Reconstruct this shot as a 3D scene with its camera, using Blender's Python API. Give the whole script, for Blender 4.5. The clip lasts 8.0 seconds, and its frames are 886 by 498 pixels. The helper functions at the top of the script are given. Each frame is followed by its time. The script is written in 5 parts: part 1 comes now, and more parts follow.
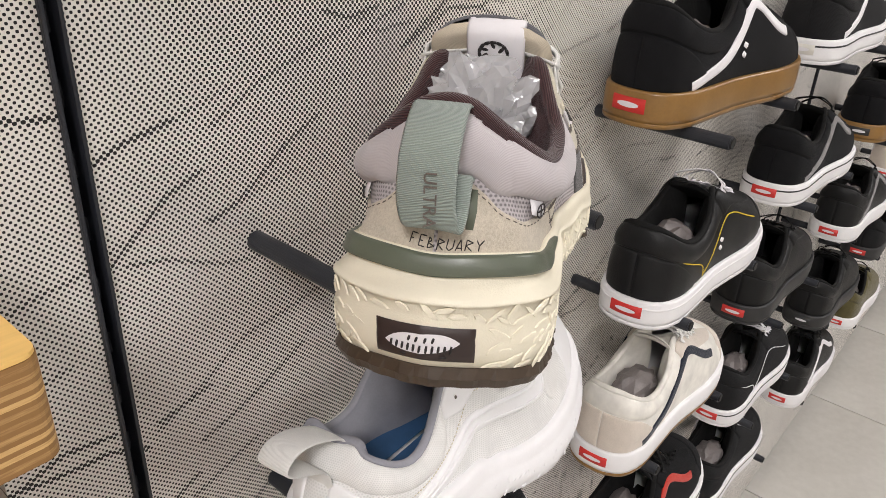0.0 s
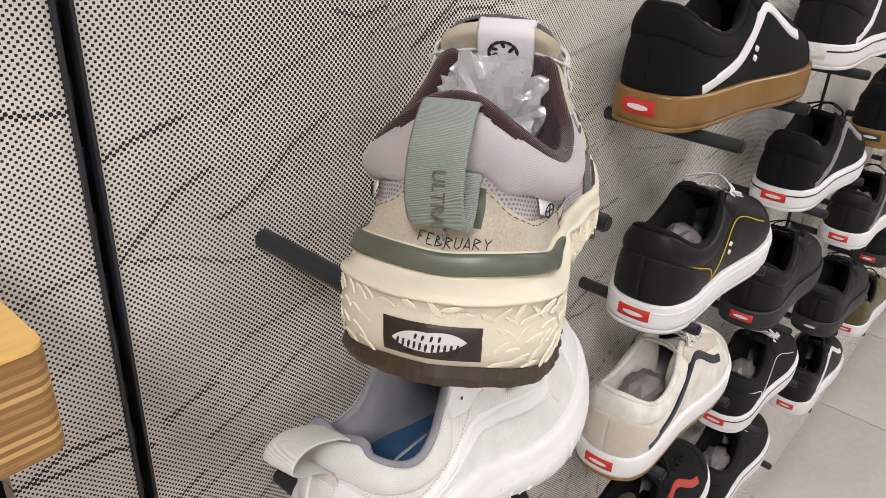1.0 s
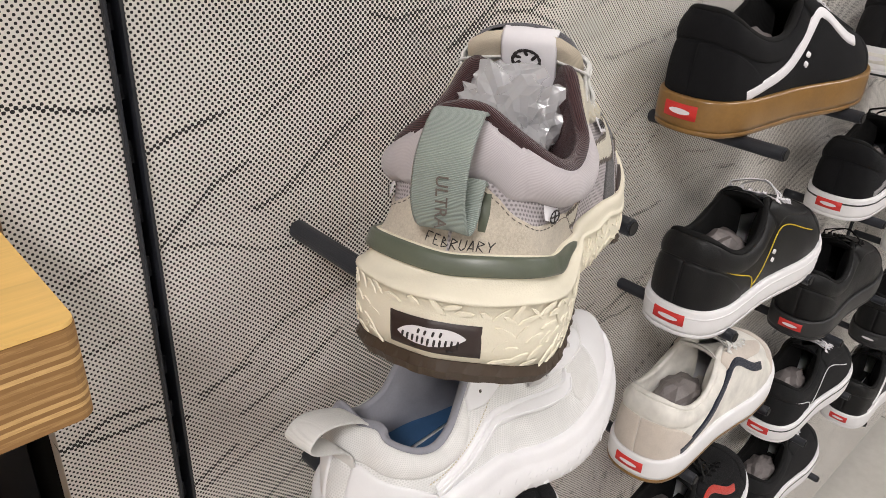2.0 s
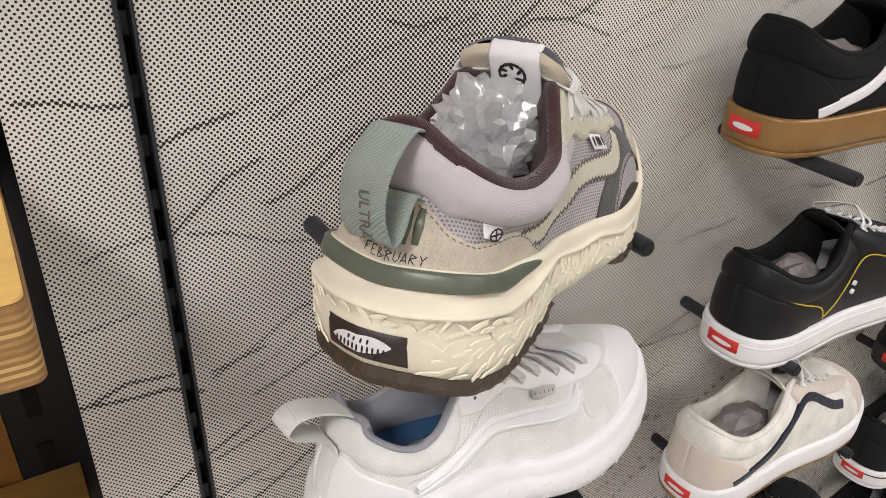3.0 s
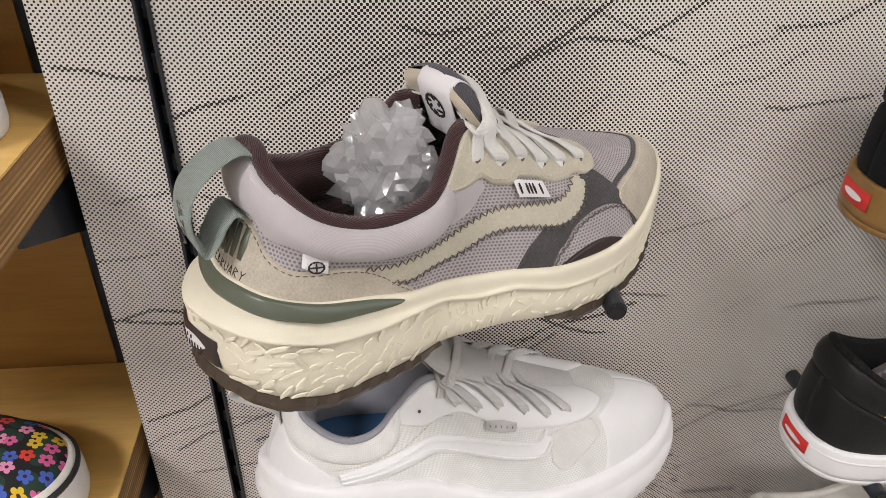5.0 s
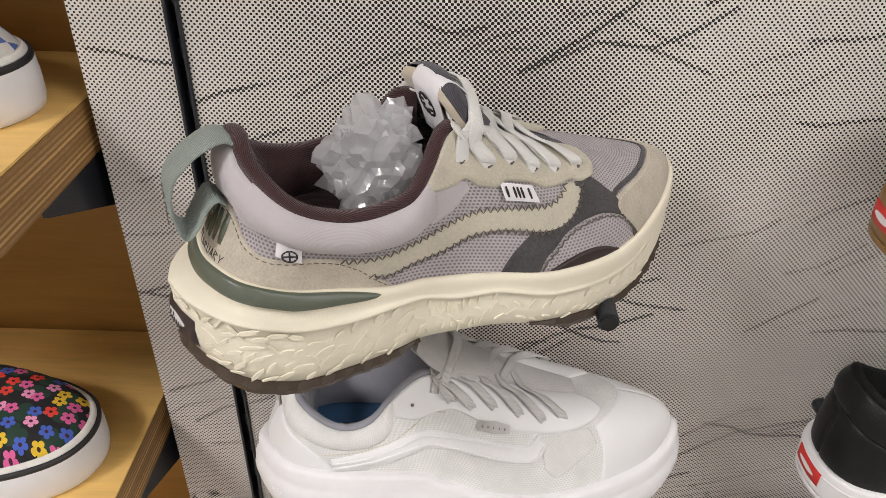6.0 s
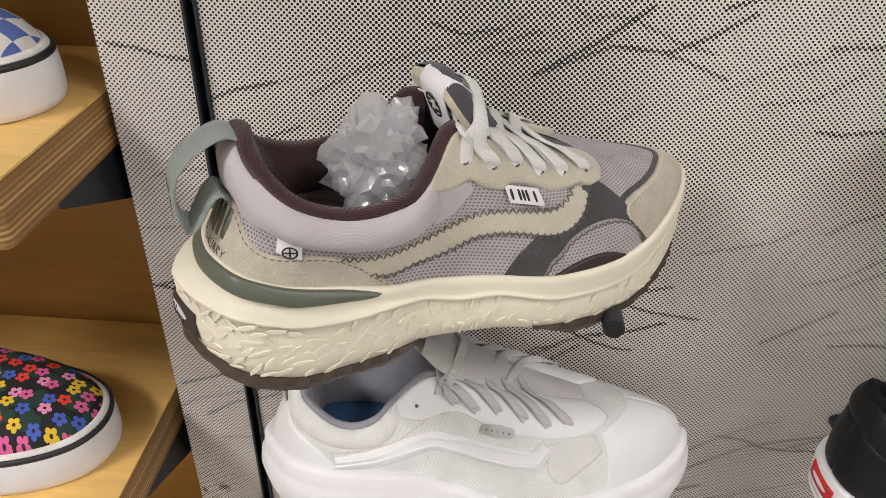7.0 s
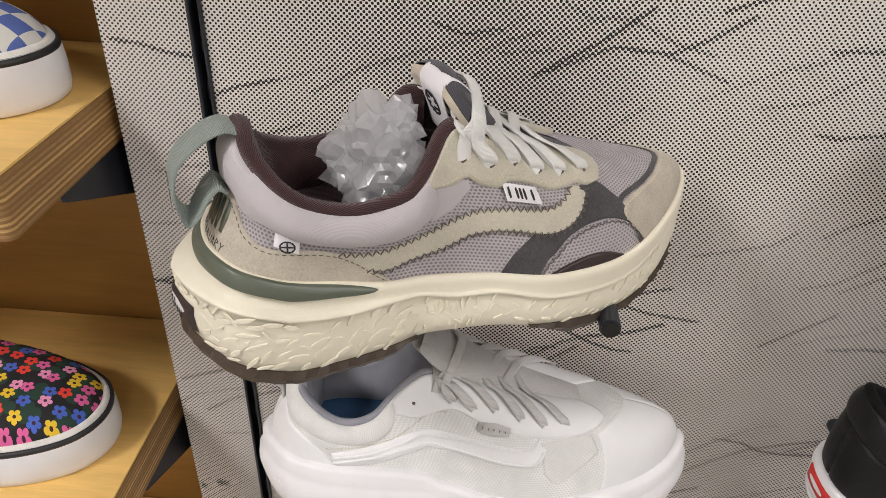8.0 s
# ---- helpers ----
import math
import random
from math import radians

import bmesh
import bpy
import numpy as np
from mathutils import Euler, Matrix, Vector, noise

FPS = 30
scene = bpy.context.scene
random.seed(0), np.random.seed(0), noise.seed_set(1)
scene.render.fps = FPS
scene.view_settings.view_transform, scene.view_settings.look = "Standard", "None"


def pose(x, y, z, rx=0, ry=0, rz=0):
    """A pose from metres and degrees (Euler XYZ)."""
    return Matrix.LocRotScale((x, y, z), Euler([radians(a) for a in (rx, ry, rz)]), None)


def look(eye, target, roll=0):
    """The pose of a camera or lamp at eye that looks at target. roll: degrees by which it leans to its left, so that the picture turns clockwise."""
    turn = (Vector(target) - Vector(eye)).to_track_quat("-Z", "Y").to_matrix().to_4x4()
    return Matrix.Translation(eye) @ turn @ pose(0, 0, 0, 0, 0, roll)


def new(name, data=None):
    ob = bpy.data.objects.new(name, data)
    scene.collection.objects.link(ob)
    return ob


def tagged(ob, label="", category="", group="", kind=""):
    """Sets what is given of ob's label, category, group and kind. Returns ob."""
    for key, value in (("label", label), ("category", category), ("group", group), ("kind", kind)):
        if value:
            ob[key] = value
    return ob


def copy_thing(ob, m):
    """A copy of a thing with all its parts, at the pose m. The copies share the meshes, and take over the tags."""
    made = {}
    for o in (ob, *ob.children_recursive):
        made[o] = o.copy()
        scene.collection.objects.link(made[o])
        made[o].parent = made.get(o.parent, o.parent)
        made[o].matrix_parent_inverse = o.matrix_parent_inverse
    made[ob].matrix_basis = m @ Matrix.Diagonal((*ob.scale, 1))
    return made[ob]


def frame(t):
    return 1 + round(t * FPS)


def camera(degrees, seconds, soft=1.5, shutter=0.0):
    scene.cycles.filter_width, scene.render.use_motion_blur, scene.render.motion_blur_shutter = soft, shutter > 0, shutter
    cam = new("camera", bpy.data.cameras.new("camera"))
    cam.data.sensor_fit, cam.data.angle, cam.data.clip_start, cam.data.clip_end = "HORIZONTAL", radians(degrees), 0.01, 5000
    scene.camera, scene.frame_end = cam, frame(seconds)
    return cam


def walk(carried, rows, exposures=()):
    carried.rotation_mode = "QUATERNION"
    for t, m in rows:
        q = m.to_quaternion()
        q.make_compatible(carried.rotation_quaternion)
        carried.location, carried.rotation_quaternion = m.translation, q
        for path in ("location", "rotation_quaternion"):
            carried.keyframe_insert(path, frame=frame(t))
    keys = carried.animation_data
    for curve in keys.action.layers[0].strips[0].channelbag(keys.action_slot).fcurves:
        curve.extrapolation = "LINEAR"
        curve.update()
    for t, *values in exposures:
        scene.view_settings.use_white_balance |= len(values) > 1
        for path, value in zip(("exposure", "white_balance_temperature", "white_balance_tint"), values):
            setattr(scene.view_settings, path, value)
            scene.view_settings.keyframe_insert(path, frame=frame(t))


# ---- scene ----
cam = camera(61.4, 8.0, soft=0.75)
PATH = [
    (0, (-0.133, -0.319, 1.552), (1.241, 0.812, 0.64), 2.7),
    (0.5, (-0.133, -0.319, 1.551), (1.242, 0.813, 0.642), 2.9),
    (1, (-0.133, -0.319, 1.55), (1.231, 0.83, 0.645), 3.0),
    (1.5, (-0.134, -0.326, 1.554), (1.186, 0.868, 0.641), 3.1),
    (2.8, (-0.082, -0.381, 1.573), (0.936, 1.041, 0.603), 2.2),
    (3, (-0.064, -0.392, 1.575), (0.875, 1.083, 0.604), 1.8),
    (3.5, (-0.017, -0.408, 1.586), (0.719, 1.154, 0.578), 1.4),
    (4, (0.035, -0.417, 1.595), (0.566, 1.205, 0.553), 1.1),
    (4.5, (0.084, -0.429, 1.602), (0.428, 1.228, 0.536), 1.0),
    (6, (0.163, -0.436, 1.611), (0.157, 1.23, 0.506), 1.5),
    (6.5, (0.174, -0.436, 1.612), (0.117, 1.231, 0.509), 1.6),
    (7, (0.175, -0.435, 1.61), (0.093, 1.232, 0.509), 1.7),
    (7.5, (0.178, -0.436, 1.61), (0.082, 1.232, 0.51), 1.9),
    (8, (0.179, -0.438, 1.609), (0.083, 1.233, 0.513), 2.2),
]
walk(cam, [(t, look(eye, target, roll)) for t, eye, target, roll in PATH],
     [(0, 0.04), (1.5, 0.02), (3.5, -0.05), (4.5, -0.08), (6, -0.13), (8, -0.14)])

# ---------------------------------------------------------------- light
LAMP_WATTS = 24.0
world = bpy.data.worlds.new("shop_ambient")
scene.world = world
world.use_nodes = True
world.node_tree.nodes["Background"].inputs[0].default_value = (1.0, 0.97, 0.93, 1)
world.node_tree.nodes["Background"].inputs[1].default_value = 0.012
scene.view_settings.exposure = 0.0

# ---------------------------------------------------------------- materials


class Nodes:
    """Short hand for building a node material."""

    def __init__(self, name):
        self.m = bpy.data.materials.new(name)
        self.m.use_nodes = True
        self.t = self.m.node_tree
        self.b = self.t.nodes["Principled BSDF"]

    def add(self, kind, **values):
        n = self.t.nodes.new(kind)
        for k, v in values.items():
            if k == "op":
                n.operation = v
            elif k == "kind":
                if kind == "ShaderNodeTexVoronoi":
                    n.feature = v
                elif kind == "ShaderNodeTexWave":
                    n.bands_direction = v
                elif kind == "ShaderNodeMix":
                    n.data_type = v
            elif k == "attr":
                n.attribute_name = v
            else:
                n.inputs[k.replace("_", " ")].default_value = v
        return n

    def link(self, a, b):
        self.t.links.new(a, b)

    def math(self, op, a, b=0.0, clamp=False):
        n = self.t.nodes.new("ShaderNodeMath")
        n.operation, n.use_clamp = op, clamp
        for i, q in enumerate((a, b)):
            if hasattr(q, "links"):
                self.link(q, n.inputs[i])
            else:
                n.inputs[i].default_value = q
        return n.outputs[0]

    def coords(self, uv=False, scale=(1, 1, 1), turn=0.0):
        c = self.t.nodes.new("ShaderNodeTexCoord")
        mp = self.t.nodes.new("ShaderNodeMapping")
        mp.inputs["Scale"].default_value = scale
        mp.inputs["Rotation"].default_value = (0, 0, radians(turn))
        self.link(c.outputs["UV" if uv else "Object"], mp.inputs[0])
        return mp.outputs[0]

    def noise(self, vec, scale, detail=3.0, rough=0.55):
        n = self.add("ShaderNodeTexNoise", Scale=scale, Detail=detail, Roughness=rough)
        self.link(vec, n.inputs["Vector"])
        return n.outputs["Fac"]

    def mix(self, fac, a, b):
        n = self.t.nodes.new("ShaderNodeMix")
        n.data_type = "RGBA"
        for i, q in ((0, fac), (6, a), (7, b)):
            if hasattr(q, "links"):
                self.link(q, n.inputs[i])
            else:
                n.inputs[i].default_value = q if i == 0 else (*q[:3], 1)
        return n.outputs[2]

    def spread(self, fac, lo, hi):
        n = self.t.nodes.new("ShaderNodeMapRange")
        n.inputs[1].default_value, n.inputs[2].default_value = lo, hi
        self.link(fac, n.inputs[0])
        return n.outputs[0]

    def colour(self, q):
        self.link(q, self.b.inputs["Base Color"]) if hasattr(q, "links") else None

    def relief(self, h, strength=0.3, distance=0.001):
        n = self.add("ShaderNodeBump", Strength=strength, Distance=distance)
        self.link(h, n.inputs["Height"])
        self.link(n.outputs[0], self.b.inputs["Normal"])


def shade(c, k):
    return tuple(min(1, max(0, q * k)) for q in c)


def plain(name, c, rough=0.6, metal=0.0, vary=0.12, scale=60.0, bump=0.12, spec=0.5):
    """Rubber, plastic, paint: mottled at two scales with a fine grain."""
    n = Nodes(name)
    v = n.coords()
    big, fine = n.noise(v, scale), n.noise(v, scale * 14, 2)
    fac = n.math("ADD", n.math("MULTIPLY", big, 0.7), n.math("MULTIPLY", fine, 0.3))
    n.colour(n.mix(n.spread(fac, 0.3, 0.7), shade(c, 1 - vary), shade(c, 1 + vary)))
    n.b.inputs["Roughness"].default_value, n.b.inputs["Metallic"].default_value = rough, metal
    n.b.inputs["Specular IOR Level"].default_value = spec
    n.relief(n.noise(v, scale * 22, 3), bump, 0.0006)
    return n.m


def suede(name, c, nap=0.25, sheen=0.2):
    n = Nodes(name)
    v = n.coords()
    a, b, f = n.noise(v, 90, 3), n.noise(v, 900, 3, 0.7), n.noise(v, 2600, 2)
    fac = n.math("ADD", n.math("MULTIPLY", a, 0.4), n.math("MULTIPLY", b, 0.6))
    n.colour(n.mix(n.spread(fac, 0.33, 0.67), shade(c, 1 - nap), shade(c, 1 + nap * 0.7)))
    n.b.inputs["Roughness"].default_value = 0.95
    n.b.inputs["Specular IOR Level"].default_value = 0.15
    n.b.inputs["Sheen Weight"].default_value = sheen
    n.b.inputs["Sheen Roughness"].default_value = 0.5
    n.relief(n.math("ADD", b, f), 0.5, 0.0005)
    return n.m


def ribbed(name, c, pitch=0.0012, turn=90.0, depth=0.35, dark=0.72, sheen=0.2):
    """Cloth with fine parallel ribs, by the surface's own metres."""
    n = Nodes(name)
    v = n.coords(True, turn=turn)
    w = n.add("ShaderNodeTexWave", Scale=0.314 / pitch, Distortion=0.25, Detail=1.0)
    w.inputs["Detail Scale"].default_value = 3.0
    n.link(v, w.inputs["Vector"])
    o = n.coords()
    big, fine = n.noise(o, 55), n.noise(o, 1800, 2)
    base = n.mix(n.spread(big, 0.3, 0.7), shade(c, 0.93), shade(c, 1.06))
    base = n.mix(w.outputs["Fac"], shade(c, dark), base)
    n.colour(n.mix(n.math("MULTIPLY", fine, 0.25), base, shade(c, 0.7)))
    n.b.inputs["Roughness"].default_value = 0.85
    n.b.inputs["Specular IOR Level"].default_value = 0.2
    n.b.inputs["Sheen Weight"].default_value = sheen
    n.relief(n.math("ADD", w.outputs["Fac"], n.math("MULTIPLY", fine, 0.4)), depth, 0.0004)
    return n.m


def woven(name, c, pitch=0.0018, hole=0.45, depth=0.5):
    """Open mesh or canvas: a grid of round hollows in staggered rows."""
    n = Nodes(name)
    v = n.coords(True)
    s = n.t.nodes.new("ShaderNodeSeparateXYZ")
    n.link(v, s.inputs[0])
    row = n.math("MULTIPLY", s.outputs[1], 1 / pitch)
    odd = n.math("MULTIPLY", n.math("MODULO", n.math("FLOOR", row), 2.0), 0.5)
    fu = n.math("SUBTRACT", n.math("FRACT", n.math("ADD", n.math("MULTIPLY", s.outputs[0], 0.8 / pitch), odd)), 0.5)
    fv = n.math("SUBTRACT", n.math("FRACT", row), 0.5)
    r = n.math("ADD", n.math("MULTIPLY", fu, fu), n.math("MULTIPLY", fv, fv))
    pit = n.spread(r, 0.02, 0.17)
    o = n.coords()
    base = n.mix(n.spread(n.noise(o, 70), 0.3, 0.7), shade(c, 0.92), shade(c, 1.08))
    n.colour(n.mix(pit, shade(c, hole), base))
    n.b.inputs["Roughness"].default_value = 0.85
    n.b.inputs["Specular IOR Level"].default_value = 0.25
    n.relief(n.math("ADD", pit, n.math("MULTIPLY", n.noise(o, 2500, 1), 0.3)), depth, 0.0005)
    return n.m


def leather(name, c, rough=0.42):
    n = Nodes(name)
    v = n.coords()
    vo = n.add("ShaderNodeTexVoronoi", Scale=900.0)
    n.link(v, vo.inputs["Vector"])
    big = n.noise(v, 50)
    n.colour(n.mix(n.spread(big, 0.3, 0.7), shade(c, 0.85), shade(c, 1.15)))
    n.link(n.math("ADD", n.math("MULTIPLY", big, 0.15), rough - 0.07), n.b.inputs["Roughness"])
    n.relief(n.math("ADD", vo.outputs["Distance"], n.noise(v, 300)), 0.25, 0.0005)
    n.b.inputs["Specular IOR Level"].default_value = 0.3
    return n.m


def wood(name, c, along="X"):
    """Varnished plywood face."""
    n = Nodes(name)
    v = n.coords(scale=(1.5, 14, 14) if along == "X" else (14, 1.5, 14))
    a, b = n.noise(v, 6, 5, 0.6), n.noise(n.coords(), 3, 2)
    v2 = n.coords(scale=(6, 160, 160) if along == "X" else (160, 6, 160))
    f = n.noise(v2, 5, 2)
    fac = n.math("ADD", n.math("MULTIPLY", a, 0.6), n.math("ADD", n.math("MULTIPLY", f, 0.2), n.math("MULTIPLY", b, 0.2)))
    n.colour(n.mix(n.spread(fac, 0.36, 0.64), shade(c, 0.84), shade(c, 1.1)))
    n.b.inputs["Roughness"].default_value = 0.42
    n.relief(f, 0.06, 0.0004)
    return n.m


def ply_edge(name):
    """The striped edge of plywood: thin plies one over the other, light and dark."""
    n = Nodes(name)
    c = n.coords()
    s = n.t.nodes.new("ShaderNodeSeparateXYZ")
    n.link(c, s.inputs[0])
    wob = n.math("MULTIPLY", n.noise(c, 9, 2), 0.0022)
    z = n.math("ADD", s.outputs[2], wob)
    ply = n.math("FLOOR", n.math("MULTIPLY", z, 1 / 0.0018))
    r = n.add("ShaderNodeTexWhiteNoise")
    r.noise_dimensions = "1D"
    n.link(ply, r.inputs["W"])
    grain = n.noise(n.coords(scale=(60, 60, 700)), 3, 3)
    odd = n.math("MODULO", ply, 2.0)
    k = n.math("ADD", n.math("ADD", n.math("MULTIPLY", odd, 0.38), n.math("MULTIPLY", r.outputs["Value"], 0.3)), n.math("MULTIPLY", grain, 0.32))
    cr = n.t.nodes.new("ShaderNodeValToRGB")
    e = cr.color_ramp.elements
    e[0].position, e[0].color = 0.15, (0.27, 0.14, 0.045, 1)
    e[1].position, e[1].color = 0.85, (0.84, 0.60, 0.29, 1)
    m = e.new(0.45)
    m.color = (0.62, 0.39, 0.155, 1)
    n.link(k, cr.inputs[0])
    n.colour(cr.outputs[0])
    n.b.inputs["Roughness"].default_value = 0.6
    n.relief(k, 0.2, 0.0004)
    return n.m


def halftone(name, pitch=0.0034):
    """Printed wall board: square dots on a slanted lattice, which swell along the drawn cracks and where shade is
    painted in.
    """
    n = Nodes(name)
    v = n.coords(True)
    s = n.t.nodes.new("ShaderNodeSeparateXYZ")
    n.link(v, s.inputs[0])
    vein = n.add("ShaderNodeAttribute", attr="vein").outputs["Fac"]
    p = n.math("MULTIPLY", n.math("ADD", s.outputs[0], s.outputs[1]), 1 / pitch)
    q = n.math("MULTIPLY", n.math("SUBTRACT", s.outputs[0], s.outputs[1]), 1 / pitch)
    fp = n.math("ABSOLUTE", n.math("SUBTRACT", n.math("FRACT", p), 0.5))
    fq = n.math("ABSOLUTE", n.math("SUBTRACT", n.math("FRACT", q), 0.5))
    d = n.math("ADD", n.math("MULTIPLY", n.math("ADD", fp, fq), 0.75), n.math("MULTIPLY", n.math("MAXIMUM", fp, fq), 0.5))
    tone = n.noise(v, 9, 3)
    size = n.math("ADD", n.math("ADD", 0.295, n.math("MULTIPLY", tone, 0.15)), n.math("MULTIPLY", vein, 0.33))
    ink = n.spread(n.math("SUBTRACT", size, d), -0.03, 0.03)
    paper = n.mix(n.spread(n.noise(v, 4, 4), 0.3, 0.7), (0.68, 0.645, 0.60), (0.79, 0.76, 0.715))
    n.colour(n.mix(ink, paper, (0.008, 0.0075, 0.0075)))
    n.b.inputs["Roughness"].default_value = 0.42
    n.b.inputs["Specular IOR Level"].default_value = 0.3
    n.relief(n.noise(v, 700, 2), 0.05, 0.0003)
    return n.m


def film(name):
    """Thin clear plastic: mostly lets light through, with sharp glints."""
    n = Nodes(name)
    n.t.nodes.remove(n.b)
    out = n.t.nodes["Material Output"]
    tr = n.add("ShaderNodeBsdfTransparent", Color=(1.0, 1.0, 1.0, 1))
    gl = n.add("ShaderNodeBsdfGlossy", Color=(0.98, 0.98, 0.99, 1), Roughness=0.16)
    d1 = n.add("ShaderNodeBsdfTranslucent", Color=(0.95, 0.95, 0.97, 1))
    d2 = n.add("ShaderNodeBsdfDiffuse", Color=(0.95, 0.95, 0.97, 1))
    di = n.t.nodes.new("ShaderNodeMixShader")
    n.link(d1.outputs[0], di.inputs[1])
    n.link(d2.outputs[0], di.inputs[2])
    vo = n.add("ShaderNodeTexVoronoi", Scale=95.0)
    vo.feature = "DISTANCE_TO_EDGE"
    n.link(n.coords(scale=(1, 1.3, 0.6)), vo.inputs["Vector"])
    bp = n.add("ShaderNodeBump", Strength=0.5, Distance=0.002)
    n.link(n.math("ADD", vo.outputs["Distance"], n.noise(n.coords(), 90, 2)), bp.inputs["Height"])
    n.link(bp.outputs[0], gl.inputs["Normal"])
    n.link(bp.outputs[0], d2.inputs["Normal"])
    lw = n.add("ShaderNodeLayerWeight", Blend=0.35)
    a, b = n.t.nodes.new("ShaderNodeMixShader"), n.t.nodes.new("ShaderNodeMixShader")
    a.inputs[0].default_value = 0.37
    n.link(tr.outputs[0], a.inputs[1])
    n.link(di.outputs[0], a.inputs[2])
    n.link(n.math("ADD", n.math("MULTIPLY", lw.outputs["Fresnel"], 0.5), 0.10), b.inputs[0])
    n.link(a.outputs[0], b.inputs[1])
    n.link(gl.outputs[0], b.inputs[2])
    n.link(b.outputs[0], out.inputs[0])
    return n.m


def checks(name, c, d, size):
    n = Nodes(name)
    ch = n.add("ShaderNodeTexChecker", Scale=1 / size)
    v = n.coords(scale=(1, 1, 0), turn=8)
    n.link(v, ch.inputs["Vector"])
    o = n.coords()
    n.colour(n.mix(n.math("MULTIPLY", n.noise(o, 1500, 2), 0.3), n.mix(ch.outputs["Fac"], c, d), shade(d, 0.7)))
    n.b.inputs["Roughness"].default_value = 0.85
    n.relief(n.noise(o, 2200, 2), 0.3, 0.0004)
    return n.m


def flowers(name):
    """Black cloth strewn with five-petalled flowers of several colours and dark green leaves."""
    n = Nodes(name)
    v = n.coords(scale=(1, 1, 0.6))

    def layer(scale, petals, reach, shift):
        vo = n.add("ShaderNodeTexVoronoi", Scale=scale, Randomness=0.55)
        vo.voronoi_dimensions = "2D"
        mp = n.t.nodes.new("ShaderNodeMapping")
        mp.inputs["Location"].default_value = (shift, shift * 0.7, 0)
        n.link(v, mp.inputs[0])
        n.link(mp.outputs[0], vo.inputs["Vector"])
        sub = n.t.nodes.new("ShaderNodeVectorMath")
        sub.operation = "SUBTRACT"
        n.link(mp.outputs[0], sub.inputs[0])
        n.link(vo.outputs["Position"], sub.inputs[1])
        s = n.t.nodes.new("ShaderNodeSeparateXYZ")
        n.link(sub.outputs[0], s.inputs[0])
        ang = n.math("ARCTAN2", s.outputs[1], s.outputs[0])
        lob = n.math("ABSOLUTE", n.math("COSINE", n.math("MULTIPLY", ang, petals / 2)))
        edge = n.math("MULTIPLY", n.math("ADD", n.math("MULTIPLY", n.math("POWER", lob, 0.5), 0.55), 0.45), reach)
        return vo, n.math("LESS_THAN", vo.outputs["Distance"], edge), n.math("LESS_THAN", vo.outputs["Distance"], reach * 0.24)

    vo, petal, eye = layer(84, 5, 0.41, 0.3)
    _, leaf, _ = layer(54, 3, 0.46, 0.017)
    sp = n.t.nodes.new("ShaderNodeSeparateColor")
    n.link(vo.outputs["Color"], sp.inputs[0])
    cr = n.t.nodes.new("ShaderNodeValToRGB")
    cr.color_ramp.interpolation = "CONSTANT"
    e = cr.color_ramp.elements
    e[0].position, e[0].color = 0.0, (0.72, 0.12, 0.33, 1)
    e[1].position, e[1].color = 0.3, (0.75, 0.05, 0.03, 1)
    for p, c in ((0.5, (0.78, 0.52, 0.03)), (0.68, (0.06, 0.12, 0.5)), (0.84, (0.8, 0.3, 0.5))):
        e.new(p).color = (*c, 1)
    n.link(sp.outputs[0], cr.inputs[0])
    base = n.mix(leaf, (0.012, 0.011, 0.012), (0.015, 0.045, 0.028))
    n.colour(n.mix(eye, n.mix(petal, base, cr.outputs[0]), (0.05, 0.01, 0.02)))
    n.b.inputs["Roughness"].default_value = 0.8
    n.relief(n.noise(n.coords(), 2200, 2), 0.25, 0.0004)
    return n.m


def floor_stone(name):
    n = Nodes(name)
    v = n.coords()
    a, b = n.noise(v, 1.6, 5, 0.6), n.noise(v, 40, 3)
    fac = n.math("ADD", n.math("MULTIPLY", a, 0.75), n.math("MULTIPLY", b, 0.25))
    n.colour(n.mix(n.spread(fac, 0.36, 0.64), (0.46, 0.44, 0.40), (0.58, 0.56, 0.52)))
    n.b.inputs["Roughness"].default_value = 0.45
    n.relief(b, 0.06, 0.001)
    return n.m


